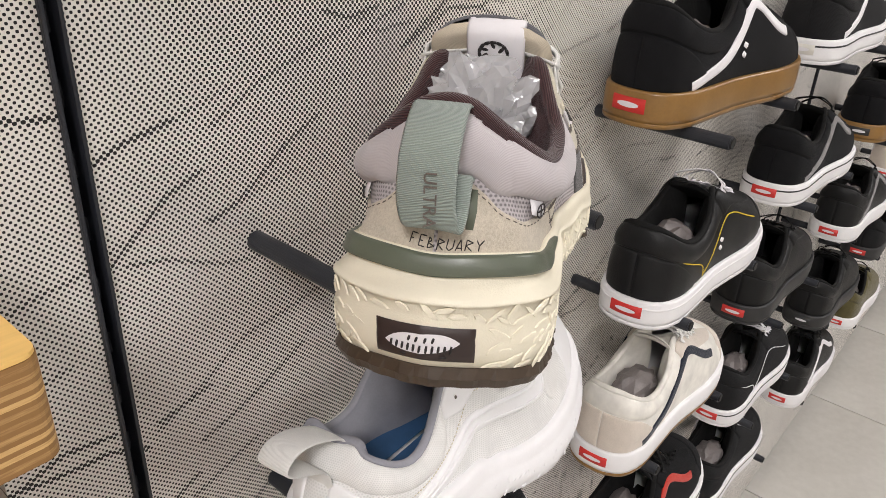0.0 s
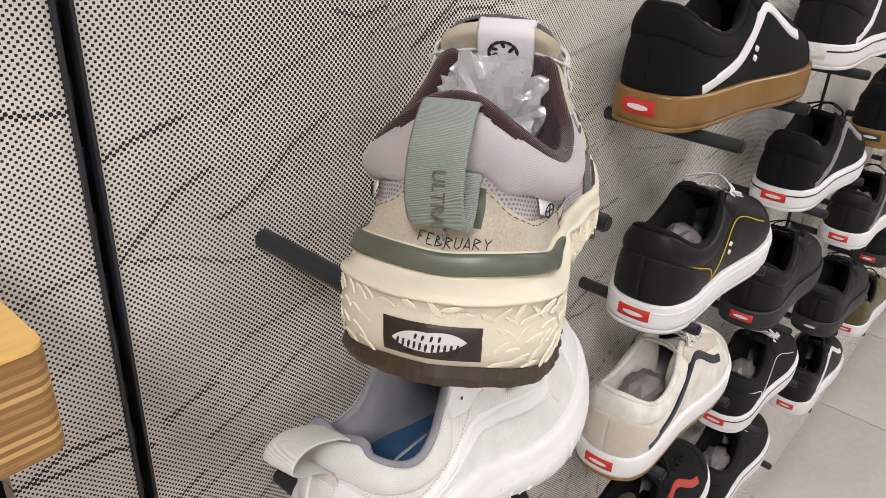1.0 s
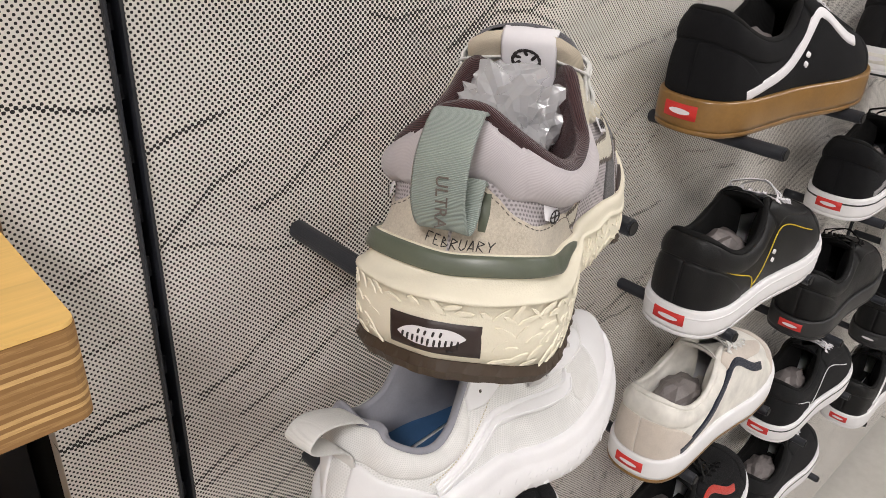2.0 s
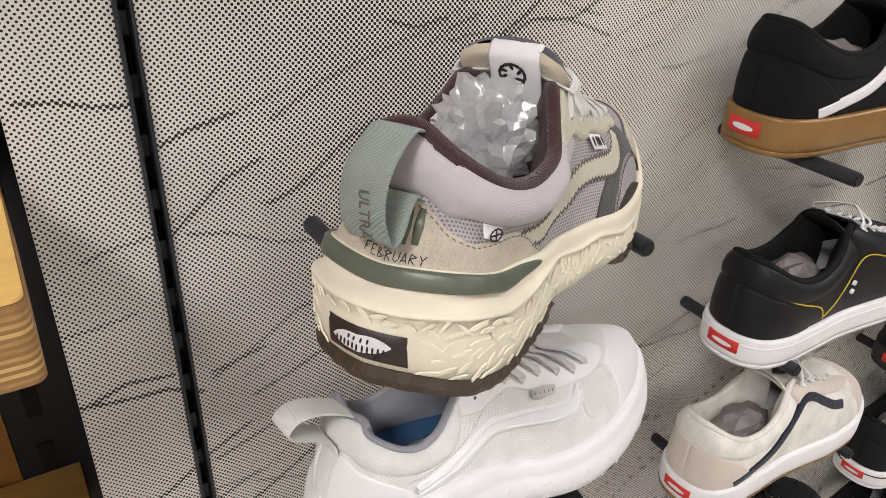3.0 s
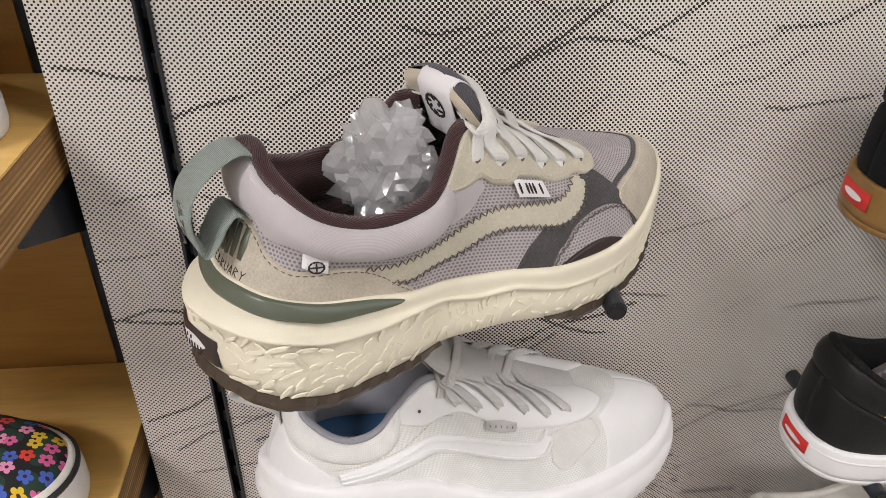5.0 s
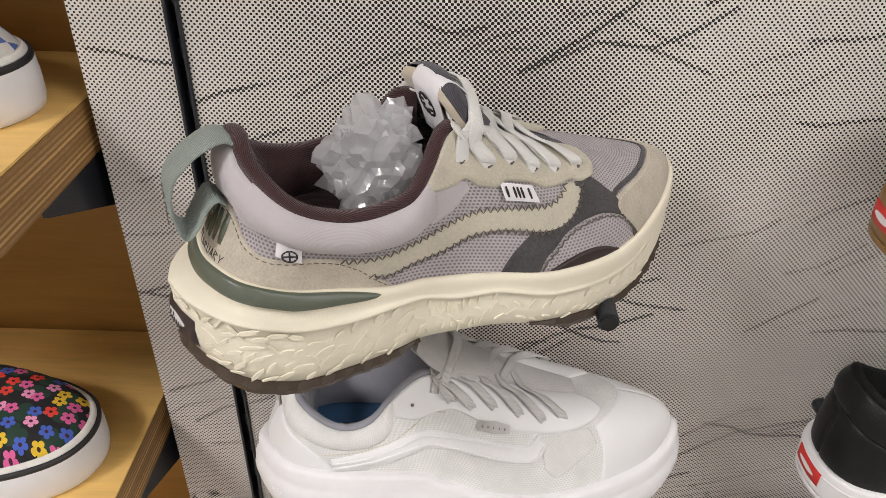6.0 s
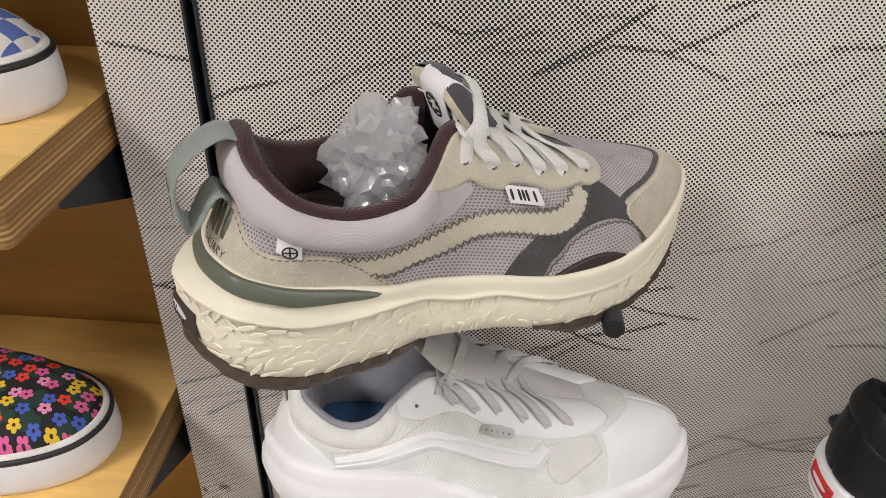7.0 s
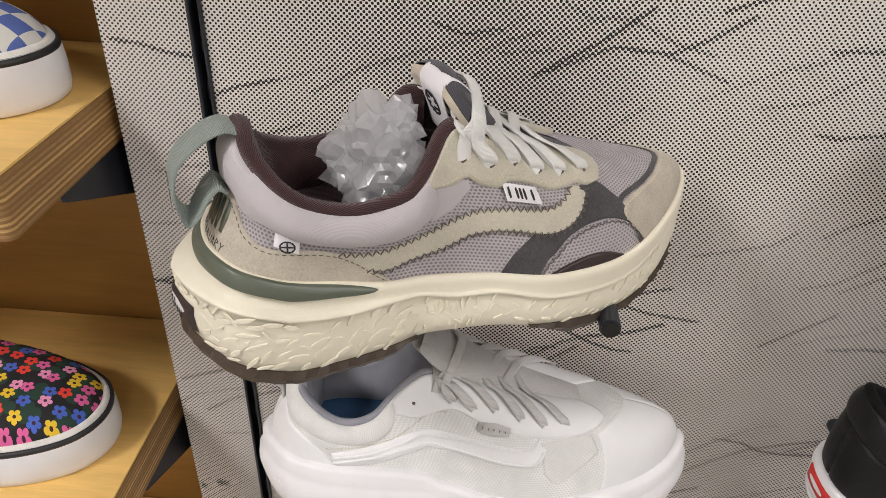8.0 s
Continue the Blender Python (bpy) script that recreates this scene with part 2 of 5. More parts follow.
M = {
    "board": halftone("printed_board"),
    "white": plain("white_paint", (0.78, 0.77, 0.75), 0.6, scale=8),
    "black_metal": plain("black_powder_coat", (0.018, 0.02, 0.026), 0.42, 0.0, bump=0.2),
    "dark": plain("dark_void", (0.012, 0.011, 0.01), 0.9),
    "ply": wood("birch_ply_face", (0.78, 0.50, 0.16)),
    # same birch, with the shade under the shelves put into its colour
    "ply_back_shaded": wood("birch_ply_back_shaded", (0.36, 0.18, 0.045)),
    "ply_edge": ply_edge("birch_ply_edge"),
    "stone": floor_stone("floor_tile"),
    "joint": plain("floor_joint", (0.16, 0.15, 0.14), 0.9),
    "cream": plain("cream_foam", (0.80, 0.745, 0.60), 0.62, vary=0.03, bump=0.35),
    "brown_rubber": plain("brown_rubber", (0.055, 0.037, 0.024), 0.5),
    "green_rubber": plain("sage_rubber", (0.105, 0.12, 0.088), 0.35, vary=0.06),
    "plum_plate": plain("plum_rubber", (0.035, 0.022, 0.02), 0.45),
    "lilac": ribbed("lilac_cloth", (0.55, 0.51, 0.525), 0.0006, 90, 0.25, 0.88),
    "plum": ribbed("plum_cloth", (0.09, 0.042, 0.044), 0.0009, 65, 0.8, 0.32),
    "mesh": woven("grey_mesh", (0.46, 0.425, 0.435), 0.0017, 0.45),
    "sand": suede("sand_suede", (0.52, 0.465, 0.38), 0.22),
    "bone": suede("bone_suede", (0.56, 0.52, 0.42), 0.16),
    "char": suede("charcoal_suede", (0.075, 0.071, 0.072), 0.4),
    "slate": ribbed("slate_cloth", (0.095, 0.09, 0.105), 0.0008, 0, 0.5, 0.5),
    "web": ribbed("sage_webbing", (0.36, 0.42, 0.38), 0.0006, 0, 0.7, 0.6),
    "buff": ribbed("buff_cloth", (0.68, 0.60, 0.47), 0.0006, 90, 0.3, 0.8),
    "lace": ribbed("white_lace", (0.82, 0.81, 0.78), 0.0006, 30, 0.5, 0.9),
    "tag": plain("white_satin", (0.78, 0.76, 0.78), 0.5, vary=0.03),
    "ink": plain("black_ink", (0.02, 0.016, 0.016), 0.6),
    "thread": plain("dark_thread", (0.13, 0.11, 0.095), 0.8),
    "thread_pale": plain("pale_thread", (0.62, 0.56, 0.42), 0.8),
    "film": film("clear_film"),
    "white_rubber": plain("white_rubber", (0.80, 0.79, 0.80), 0.5, vary=0.03),
    "white_knit": woven("white_mesh", (0.76, 0.755, 0.74), 0.0016, 0.86, 0.25),
    "white_skin": plain("white_overlay", (0.80, 0.795, 0.80), 0.45, vary=0.02),
    "pearl": woven("pearl_mesh", (0.74, 0.73, 0.71), 0.0012, 0.88, 0.25),
    "grey_lace": ribbed("grey_lace", (0.70, 0.68, 0.67), 0.0007, 30, 0.5, 0.8),
    "blue": plain("blue_insole", (0.03, 0.09, 0.20), 0.7),
    "grey_insole": plain("grey_insole", (0.26, 0.26, 0.29), 0.8),
    "gum": plain("gum_rubber", (0.235, 0.125, 0.035), 0.3, vary=0.2, scale=25),
    "black_suede": suede("black_suede", (0.009, 0.009, 0.010), 0.3, 0.02),
    "black_canvas": woven("black_canvas", (0.012, 0.012, 0.013), 0.0013, 0.6, 0.3),
    "black_leather": leather("black_leather", (0.006, 0.006, 0.0065), 0.46),
    "black_rubber": plain("black_rubber", (0.02, 0.02, 0.021), 0.5),
    "black_lining": ribbed("black_lining", (0.010, 0.010, 0.010), 0.0016, 0, 0.3, 0.6, 0.0),
    "grey_suede": suede("grey_suede", (0.22, 0.21, 0.21), 0.2),
    "ivory": leather("ivory_leather", (0.74, 0.715, 0.66), 0.5),
    "beige_suede": suede("beige_suede", (0.63, 0.56, 0.49), 0.1),
    "navy": suede("navy_suede", (0.012, 0.016, 0.03), 0.3),
    "olive": suede("olive_suede", (0.10, 0.085, 0.035), 0.25),
    "red": plain("red_rubber", (0.62, 0.03, 0.025), 0.45),
    "red_cloth": suede("red_suede", (0.5, 0.045, 0.03), 0.2),
    "yellow": plain("yellow_thread", (0.55, 0.40, 0.02), 0.7),
    "stuffing": plain("crumpled_paper", (0.17, 0.15, 0.145), 0.55, vary=0.25, scale=60),
    "blue_checks": checks("blue_check_canvas", (0.02, 0.085, 0.40), (0.74, 0.72, 0.66), 0.0145),
    "flowers": flowers("flower_canvas"),
    "lamp": None,
}
glow = Nodes("lamp_diffuser")
glow.b.inputs["Emission Color"].default_value = (1, 0.97, 0.92, 1)
glow.b.inputs["Emission Strength"].default_value = 6.0
M["lamp"] = glow.m

# ---------------------------------------------------------------- building helpers


def link_mesh(name, verts, faces, material, parent=None, label="", smooth=True, uv=None):
    me = bpy.data.meshes.new(name)
    me.from_pydata([tuple(v) for v in verts], [], faces)
    me.materials.append(material)
    me.polygons.foreach_set("use_smooth", [smooth] * len(me.polygons))
    if uv is not None:
        at = np.zeros(len(me.loops), int)
        me.loops.foreach_get("vertex_index", at)
        me.uv_layers.new(name="metres").data.foreach_set("uv", np.asarray(uv, float)[at].ravel())
    me.update()
    ob = new(name, me)
    if parent:
        ob.parent = parent
    if label:
        ob["label"] = label
    return ob


def part(name, bm, material, parent, label="", smooth=False):
    """One bmesh as one mesh object under a thing or a part."""
    me = bpy.data.meshes.new(name)
    bm.to_mesh(me)
    bm.free()
    me.materials.append(material)
    me.polygons.foreach_set("use_smooth", [smooth] * len(me.polygons))
    ob = new(name, me)
    ob.parent = parent
    if label:
        ob["label"] = label
    return ob


def thing(name, m, label, category, group="", kind=""):
    ob = new(name)
    ob.empty_display_size = 0.05
    ob.matrix_world = m
    return tagged(ob, label, category, group, kind)


def box(bm, lo, hi, bevel=0.0):
    """A box between two corners, with rounded edges."""
    r = bmesh.ops.create_cube(bm, size=1.0)
    c = [(a + b) / 2 for a, b in zip(lo, hi)]
    d = [b - a for a, b in zip(lo, hi)]
    for v in r["verts"]:
        v.co = Vector([c[i] + v.co[i] * d[i] for i in range(3)])
    if bevel:
        bmesh.ops.bevel(bm, geom=list({e for v in r["verts"] for e in v.link_edges}), offset=bevel, segments=2, affect="EDGES", profile=0.5)
    return bm


def sheet_faces(n, m, wrap_a=False, wrap_b=False):
    out = []
    for i in range(n if wrap_a else n - 1):
        for j in range(m if wrap_b else m - 1):
            a, b = i * m + j, ((i + 1) % n) * m + j
            out.append((a, b, ((i + 1) % n) * m + (j + 1) % m, i * m + (j + 1) % m))
    return out


def sheet(name, p, material, parent, label="", wrap_a=False, wrap_b=False, smooth=True):
    """A grid of points (n, m, 3) as one smooth mesh, with its own metres as coordinates."""
    n, m = p.shape[:2]
    du = np.linalg.norm(np.diff(p, axis=0), axis=2).mean(1)
    dv = np.linalg.norm(np.diff(p, axis=1), axis=2)
    u = np.r_[0, np.cumsum(du)]
    v = np.c_[np.zeros(n), np.cumsum(dv, axis=1)]
    uv = np.stack([np.repeat(u[:, None], m, 1), v], 2).reshape(-1, 2)
    return link_mesh(name, p.reshape(-1, 3), sheet_faces(n, m, wrap_a, wrap_b), material, parent, label, smooth, uv)


def hermite(xs, ys):
    """A smooth curve through keys; ys may have several columns."""
    xs, ys = np.asarray(xs, float), np.asarray(ys, float)
    if ys.ndim == 1:
        ys = ys[:, None]
    g = np.gradient(ys, xs, axis=0) if len(xs) > 2 else np.repeat((ys[1:] - ys[:1]) / (xs[1] - xs[0]), 2, 0)

    def f(x):
        x = np.asarray(x, float)
        i = np.clip(np.searchsorted(xs, x, side="right") - 1, 0, len(xs) - 2)
        h = xs[i + 1] - xs[i]
        t = np.clip((x - xs[i]) / h, 0, 1)[..., None]
        h = h[..., None]
        return (2 * t**3 - 3 * t**2 + 1) * ys[i] + (t**3 - 2 * t**2 + t) * h * g[i] + (3 * t**2 - 2 * t**3) * ys[i + 1] + (t**3 - t**2) * h * g[i + 1]

    return f


def wrapped(q):
    return np.mod(np.asarray(q, float) + 1, 2) - 1


def loop(keys):
    """A closed line round the shoe, by q from -1 (toe) over 0 (heel) to 1 (toe); keys hold s, x, y, z of one half."""
    k = np.array(keys, float)
    mirror = k[::-1] * [-1, 1, -1, 1]
    nose = k[::-1][1:4] * [-1, 1, -1, 1] + [2, 0, 0, 0]
    both = np.r_[(nose * [-1, 1, -1, 1])[::-1], mirror[:-1], k, nose]
    f = hermite(both[:, 0], both[:, 1:])
    return lambda q: f(wrapped(q))


def ramp(*keys):
    f = hermite([k[0] for k in keys], [k[1] for k in keys])
    return lambda s: f(np.abs(wrapped(s)))[..., 0]


UP = np.array([0.0, 0.0, 1.0])


def outward(f, q):
    e = 0.004
    t = f(q + e) - f(q - e)
    n = np.stack([-t[..., 1], t[..., 0], np.zeros_like(t[..., 0])], -1)
    return n / np.maximum(np.linalg.norm(n, axis=-1, keepdims=True), 1e-9)


def upper_form(base, top, o1, h1, k2, o2, d2):
    """The skin of a shoe between the sole's edge (v = 0) and the rim and throat (v = 1)."""
    def f(q, v):
        q, v = np.broadcast_arrays(np.asarray(q, float), np.asarray(v, float))
        b, t, out = base(q), top(q), outward(base, q)
        high = (t[..., 2] - b[..., 2])[..., None]
        c1 = b + out * o1(q)[..., None] + UP * h1(q)[..., None] * high
        flat = (b - t) * [1, 1, 0]
        c2 = t + flat * k2(q)[..., None] + out * o2(q)[..., None] + UP * d2(q)[..., None] * high
        v = v[..., None]
        return (1 - v)**3 * b + 3 * (1 - v)**2 * v * c1 + 3 * (1 - v) * v**2 * c2 + v**3 * t
    return f


def frame_of(f, q, v):
    """Place, outward normal and the two slopes of a form."""
    e = 0.003
    p = f(q, v)
    dq = (f(q + e, v) - f(q - e, v)) / (2 * e)
    dv = (f(q, v + e) - f(q, v - e)) / (2 * e)
    n = np.cross(dv, dq)
    n /= np.maximum(np.linalg.norm(n, axis=-1, keepdims=True), 1e-9)
    c = np.stack([np.clip(p[..., 0], 0.04, 0.22), 0 * p[..., 0], 0 * p[..., 0] + 0.04], -1)
    n *= np.sign(np.sum(n * (p - c), -1, keepdims=True) + 1e-12)
    return p, n, dq, dv


def shift(f, q, v, move):
    """The (q, v) of the point that lies off by a small move in space along the form."""
    _, _, dq, dv = frame_of(f, q, v)
    a, b, c = np.sum(dq * dq, -1), np.sum(dq * dv, -1), np.sum(dv * dv, -1)
    mq, mv = np.sum(dq * move, -1), np.sum(dv * move, -1)
    det = np.maximum(a * c - b * b, 1e-12)
    return q + (c * mq - b * mv) / det, v + (a * mv - b * mq) / det


def steps(n, fine=0.012):
    return np.r_[0, fine, 3 * fine, np.linspace(6 * fine, 1 - 6 * fine, n), 1 - 3 * fine, 1 - fine, 1]


def edge_rise(x, fine=0.012):
    d = np.minimum(x, 1 - x) / (3 * fine)
    return np.sqrt(np.clip(d * (2 - np.minimum(d, 1)), 0, 1))


def patch(name, f, lo, hi, thick, material, parent, label="", na=40, nb=10, puff=0.0, lift=0.0):
    """A panel laid on a form between two lines of (q, v), with its own thickness and rounded edges."""
    a, b = steps(na), steps(nb, 0.02)
    fl, fh = (hermite(np.linspace(0, 1, len(k)), k)(a) for k in (lo, hi))
    g = fl[:, None] * (1 - b[None, :, None]) + fh[:, None] * b[None, :, None]
    p, n, _, _ = frame_of(f, g[..., 0], g[..., 1])
    rise = edge_rise(a)[:, None] * edge_rise(b, 0.02)[None]
    off = -0.0006 + lift + (thick + 0.0006) * rise + puff * (np.sin(np.pi * b)[None]**0.7) * np.minimum(1, np.sin(np.pi * a) * 4)[:, None]
    return sheet(name, p + n * off[..., None], material, parent, label)


def strip(name, f, line, width, thick, material, parent, label="", n=60):
    """A band of even width laid along a line of (q, v)."""
    t = np.linspace(0, 1, n)
    g = hermite(np.linspace(0, 1, len(line)), line)(t)
    p, nm, _, _ = frame_of(f, g[:, 0], g[:, 1])
    tan = np.gradient(p, axis=0)
    side = np.cross(nm, tan)
    side /= np.maximum(np.linalg.norm(side, axis=1, keepdims=True), 1e-9)
    b = np.array([-1, -0.97, -0.85, -0.4, 0, 0.4, 0.85, 0.97, 1])
    w = np.broadcast_to(np.asarray(width(t) if callable(width) else width), t.shape)
    q, v = shift(f, g[:, 0][:, None] + 0 * b, g[:, 1][:, None] + 0 * b, side[:, None] * (b[None, :, None] * w[:, None, None] / 2))
    pp, nn, _, _ = frame_of(f, q, v)
    off = thick * np.array([-0.4, 0.5, 1, 1, 1, 1, 1, 0.5, -0.4])
    return sheet(name, pp + nn * off[None, :, None], material, parent, label)


def even(p, pitch):
    """Indices along a line of points at even distances, as fractions."""
    d = np.r_[0, np.cumsum(np.linalg.norm(np.diff(p, axis=0), axis=1))]
    want = np.arange(pitch / 2, d[-1], pitch)
    return np.interp(want, d, np.arange(len(d))), d[-1]


def bars(segs, width, height):
    """Small raised bars: segs hold start, end and normal."""
    verts, faces = [], []
    for a, b, n in segs:
        t = (b - a) / max(np.linalg.norm(b - a), 1e-9)
        s = np.cross(n, t) * width / 2
        k = len(verts)
        lift = n * height
        m = (a + b) / 2
        verts += [a - s * 0.7, a + s * 0.7, b + s * 0.7, b - s * 0.7, a - s * 0.4 + lift * 0.6, a + s * 0.4 + lift * 0.6, b + s * 0.4 + lift * 0.6, b - s * 0.4 + lift * 0.6,
                  m - s, m + s, m + s * 0.6 + lift, m - s * 0.6 + lift]
        for q in ((0, 8, 11, 4), (8, 3, 7, 11), (1, 5, 10, 9), (9, 10, 6, 2), (4, 11, 10, 5), (11, 7, 6, 10), (0, 4, 5, 1), (3, 2, 6, 7)):
            faces.append(tuple(k + i for i in q))
    return verts, faces


def chips(items):
    """Leaf-shaped scales, raised at one edge: items hold centre, direction, normal, length, width, height."""
    verts, faces = [], []
    for c, d, n, ln, w, h in items:
        s = np.cross(n, d)
        k = len(verts)
        form = ((-0.5, -0.12), (-0.28, 0.42), (0.22, 0.5), (0.5, 0.2), (0.3, -0.42), (-0.2, -0.5))
        low = [c + d * ln * a + s * w * e - n * 0.0004 for a, e in form]
        high = [c + d * ln * a * 0.86 + s * w * e * 0.82 + n * h * (0.6 if e > 0.3 else 1.0) for a, e in form]
        verts += low + high
        faces += [tuple(k + 6 + i for i in range(6))] + [(k + i, k + (i + 1) % 6, k + 6 + (i + 1) % 6, k + 6 + i) for i in range(6)]
    return verts, faces


def stitches(name, f, line, material, parent, pitch=0.0032, length=0.0021, zig=0.0, lift=0.0012, thick=0.0006):
    """A row of thread stitches along a line of (q, v); zig: the width of a zigzag."""
    t = np.linspace(0, 1, 240)
    g = hermite(np.linspace(0, 1, len(line)), line)(t)
    p, n, _, _ = frame_of(f, g[:, 0], g[:, 1])
    at, total = even(p, pitch)
    def put(i, side):
        j = np.interp(i, np.arange(240), t)
        c = hermite(np.linspace(0, 1, len(line)), line)(np.array([j]))
        pp, nn, _, _ = frame_of(f, c[:, 0], c[:, 1])
        k = int(min(238, max(0, i)))
        tan = p[k + 1] - p[k]
        tan = tan / max(np.linalg.norm(tan), 1e-9)
        return pp[0] + nn[0] * lift + np.cross(nn[0], tan) * side, nn[0], tan
    segs = []
    if zig:
        pts = [put(i, zig / 2 * (1 if k % 2 else -1)) for k, i in enumerate(at)]
        segs = [(a[0], b[0], a[1]) for a, b in zip(pts, pts[1:])]
    else:
        for i in at:
            c, nn, tan = put(i, 0)
            segs.append((c - tan * length / 2, c + tan * length / 2, nn))
    v, fc = bars(segs, thick * 1.6, thick)
    return link_mesh(name, v, fc, material, parent)


def band(name, path, width, thick, material, parent, label="", across=None, n=48, up=None):
    """A flat ribbon (lace, tape) along a path in space. across: the direction of its width."""
    k = np.asarray(path, float)
    p = hermite(np.linspace(0, 1, len(k)), k)(np.linspace(0, 1, n))
    t = np.gradient(p, axis=0)
    t /= np.maximum(np.linalg.norm(t, axis=1, keepdims=True), 1e-9)
    if across is not None:
        s = np.broadcast_to(np.asarray(across, float), p.shape)
        s = s - t * np.sum(s * t, 1, keepdims=True)
    else:
        s = np.cross(t, np.broadcast_to(np.asarray(up if up is not None else UP, float), p.shape))
    s = s / np.maximum(np.linalg.norm(s, axis=1, keepdims=True), 1e-9)
    m = np.cross(s, t)
    w, h = width / 2, thick / 2
    ring = [(-w, 0), (-w * 0.9, h * 0.8), (-w * 0.4, h), (0, h * 1.1), (w * 0.4, h), (w * 0.9, h * 0.8), (w, 0), (w * 0.9, -h * 0.8), (w * 0.4, -h), (0, -h), (-w * 0.4, -h), (-w * 0.9, -h * 0.8)]
    q = np.stack([p + s * a + m * b for a, b in ring], 1)
    return sheet(name, q, material, parent, label, wrap_b=True)


def ringed(name, rings, material, parent, label="", close=True, n=None):
    """A solid from closed lines laid one over the other (arrays of equal length); the ends are filled to their middle line."""
    p = np.stack(rings, 1)
    if close:
        mid = lambda r: np.stack([r[:, 0] * 0.98 + 0.003, r[:, 1] * 0.02, r[:, 2]], -1)
        p = np.concatenate([mid(rings[0])[:, None], p, mid(rings[-1])[:, None]], 1)
    return sheet(name, p, material, parent, label, wrap_a=True)


def crumple(name, centre, size, material, parent, seed, rough=0.35, fine=2.2, label="", sub=4, smooth=False):
    """A crumpled bag or wad with sharp creases."""
    bm = bmesh.new()
    bmesh.ops.create_icosphere(bm, subdivisions=sub, radius=1.0)
    sh = Vector((seed * 3.1, seed * 1.7, seed * 0.9))
    for v in bm.verts:
        d = v.co.normalized()
        k = 1 - rough * 0.2 + rough * 0.5 * abs(noise.noise(d * fine + sh)) + rough * 0.3 * abs(noise.noise(d * fine * 2.3 + sh))
        v.co = Vector((d.x * size[0], d.y * size[1], d.z * size[2])) * k + Vector(centre)
    return part(name, bm, material, parent, label, smooth=smooth)


def text_mesh(name, words, size, m, material, parent):
    cu = bpy.data.curves.new(name, "FONT")
    cu.body, cu.size, cu.extrude, cu.align_x, cu.align_y = words, size, 0.0001, "CENTER", "CENTER"
    tmp = bpy.data.objects.new(name, cu)
    me = bpy.data.meshes.new_from_object(tmp)
    bpy.data.objects.remove(tmp)
    me.materials.clear()
    me.materials.append(material)
    ob = new(name, me)
    ob.parent = parent
    ob.matrix_basis = m
    return ob


Q = np.linspace(-1, 1, 181)[:-1]

# ---------------------------------------------------------------- shop shell
PANEL_END = -0.062
PEG_X, PEG_Z, COL, ROW = (0.088, 0.251), 1.361, 0.3775, 0.1765


def structure(name, bm, material, label, category, smooth=False):
    me = bpy.data.meshes.new(name)
    bm.to_mesh(me)
    bm.free()
    me.materials.append(material)
    return tagged(new(name, me), label, category, kind="structure")


structure("floor", box(bmesh.new(), (-3, -6, -0.1), (9, 0.5, -0.004)), M["joint"], "dark joints under pale stone floor tiles", "floor")
structure("ceiling", box(bmesh.new(), (-3, -6, 3.0), (9, 0.5, 3.1)), M["white"], "white painted shop ceiling", "ceiling")
structure("wall_south", box(bmesh.new(), (-3, -6.1, 0), (9, -6, 3)), M["white"], "plain white shop wall", "wall")
structure("wall_west", box(bmesh.new(), (-3.1, -6, 0), (-3, 0.5, 3)), M["white"], "plain white shop wall", "wall")
structure("wall_east", box(bmesh.new(), (9, -6, 0), (9.1, 0.5, 3)), M["white"], "plain white shop wall", "wall")
structure("wall_north", box(bmesh.new(), (-3, 0.12, 0), (9, 0.22, 3)), M["dark"], "dark wall behind the display boards", "wall")


def vein_lines():
    """Cracks of the printed rock face: a few fixed ones and many drawn at random, as points of x and z."""
    out = [
        ([(0.205, 1.451), (0.222, 1.462), (0.241, 1.473), (0.27, 1.495)], 1.0),
        ([(0.212, 1.454), (0.249, 1.471), (0.284, 1.469), (0.305, 1.479), (0.327, 1.493)], 0.9),
        ([(0.309, 1.495), (0.331, 1.503), (0.36, 1.512)], 0.9),
        ([(0.265, 1.253), (0.293, 1.259), (0.317, 1.269)], 1.0),
        ([(0.17, 1.463), (0.188, 1.472), (0.207, 1.478)], 0.8),
        ([(0.004, 1.373), (0.039, 1.402), (0.06, 1.41)], 0.8),
        ([(0.243, 1.41), (0.274, 1.435)], 0.6),
        ([(0.389, 1.255), (0.435, 1.288)], 0.8),
        ([(-0.056, 1.459), (-0.038, 1.457), (-0.02, 1.452), (-0.005, 1.451)], 0.8),
        ([(0.004, 1.426), (0.021, 1.433), (0.047, 1.439)], 0.9),
        ([(-0.06, 1.275), (-0.034, 1.284), (-0.008, 1.28)], 0.9),
        ([(0.016, 1.273), (0.051, 1.281)], 0.8),
    ]
    rng = random.Random(11)
    for _ in range(900):
        x, z = rng.uniform(-0.1, 2.6), rng.uniform(0.4, 2.0)
        slope, n = rng.choice((0.5, 0.45, 0.35, 0.4, -0.12, -0.2)) + rng.uniform(-0.08, 0.08), rng.randint(2, 6)
        pts, w = [(x, z)], rng.uniform(0.4, 0.95)
        for _ in range(n):
            d = rng.uniform(0.012, 0.035)
            x, z = x + d, z + d * (slope + rng.uniform(-0.35, 0.35))
            pts.append((x, z))
        out.append((pts, w))
    return out


VEINS = vein_lines()


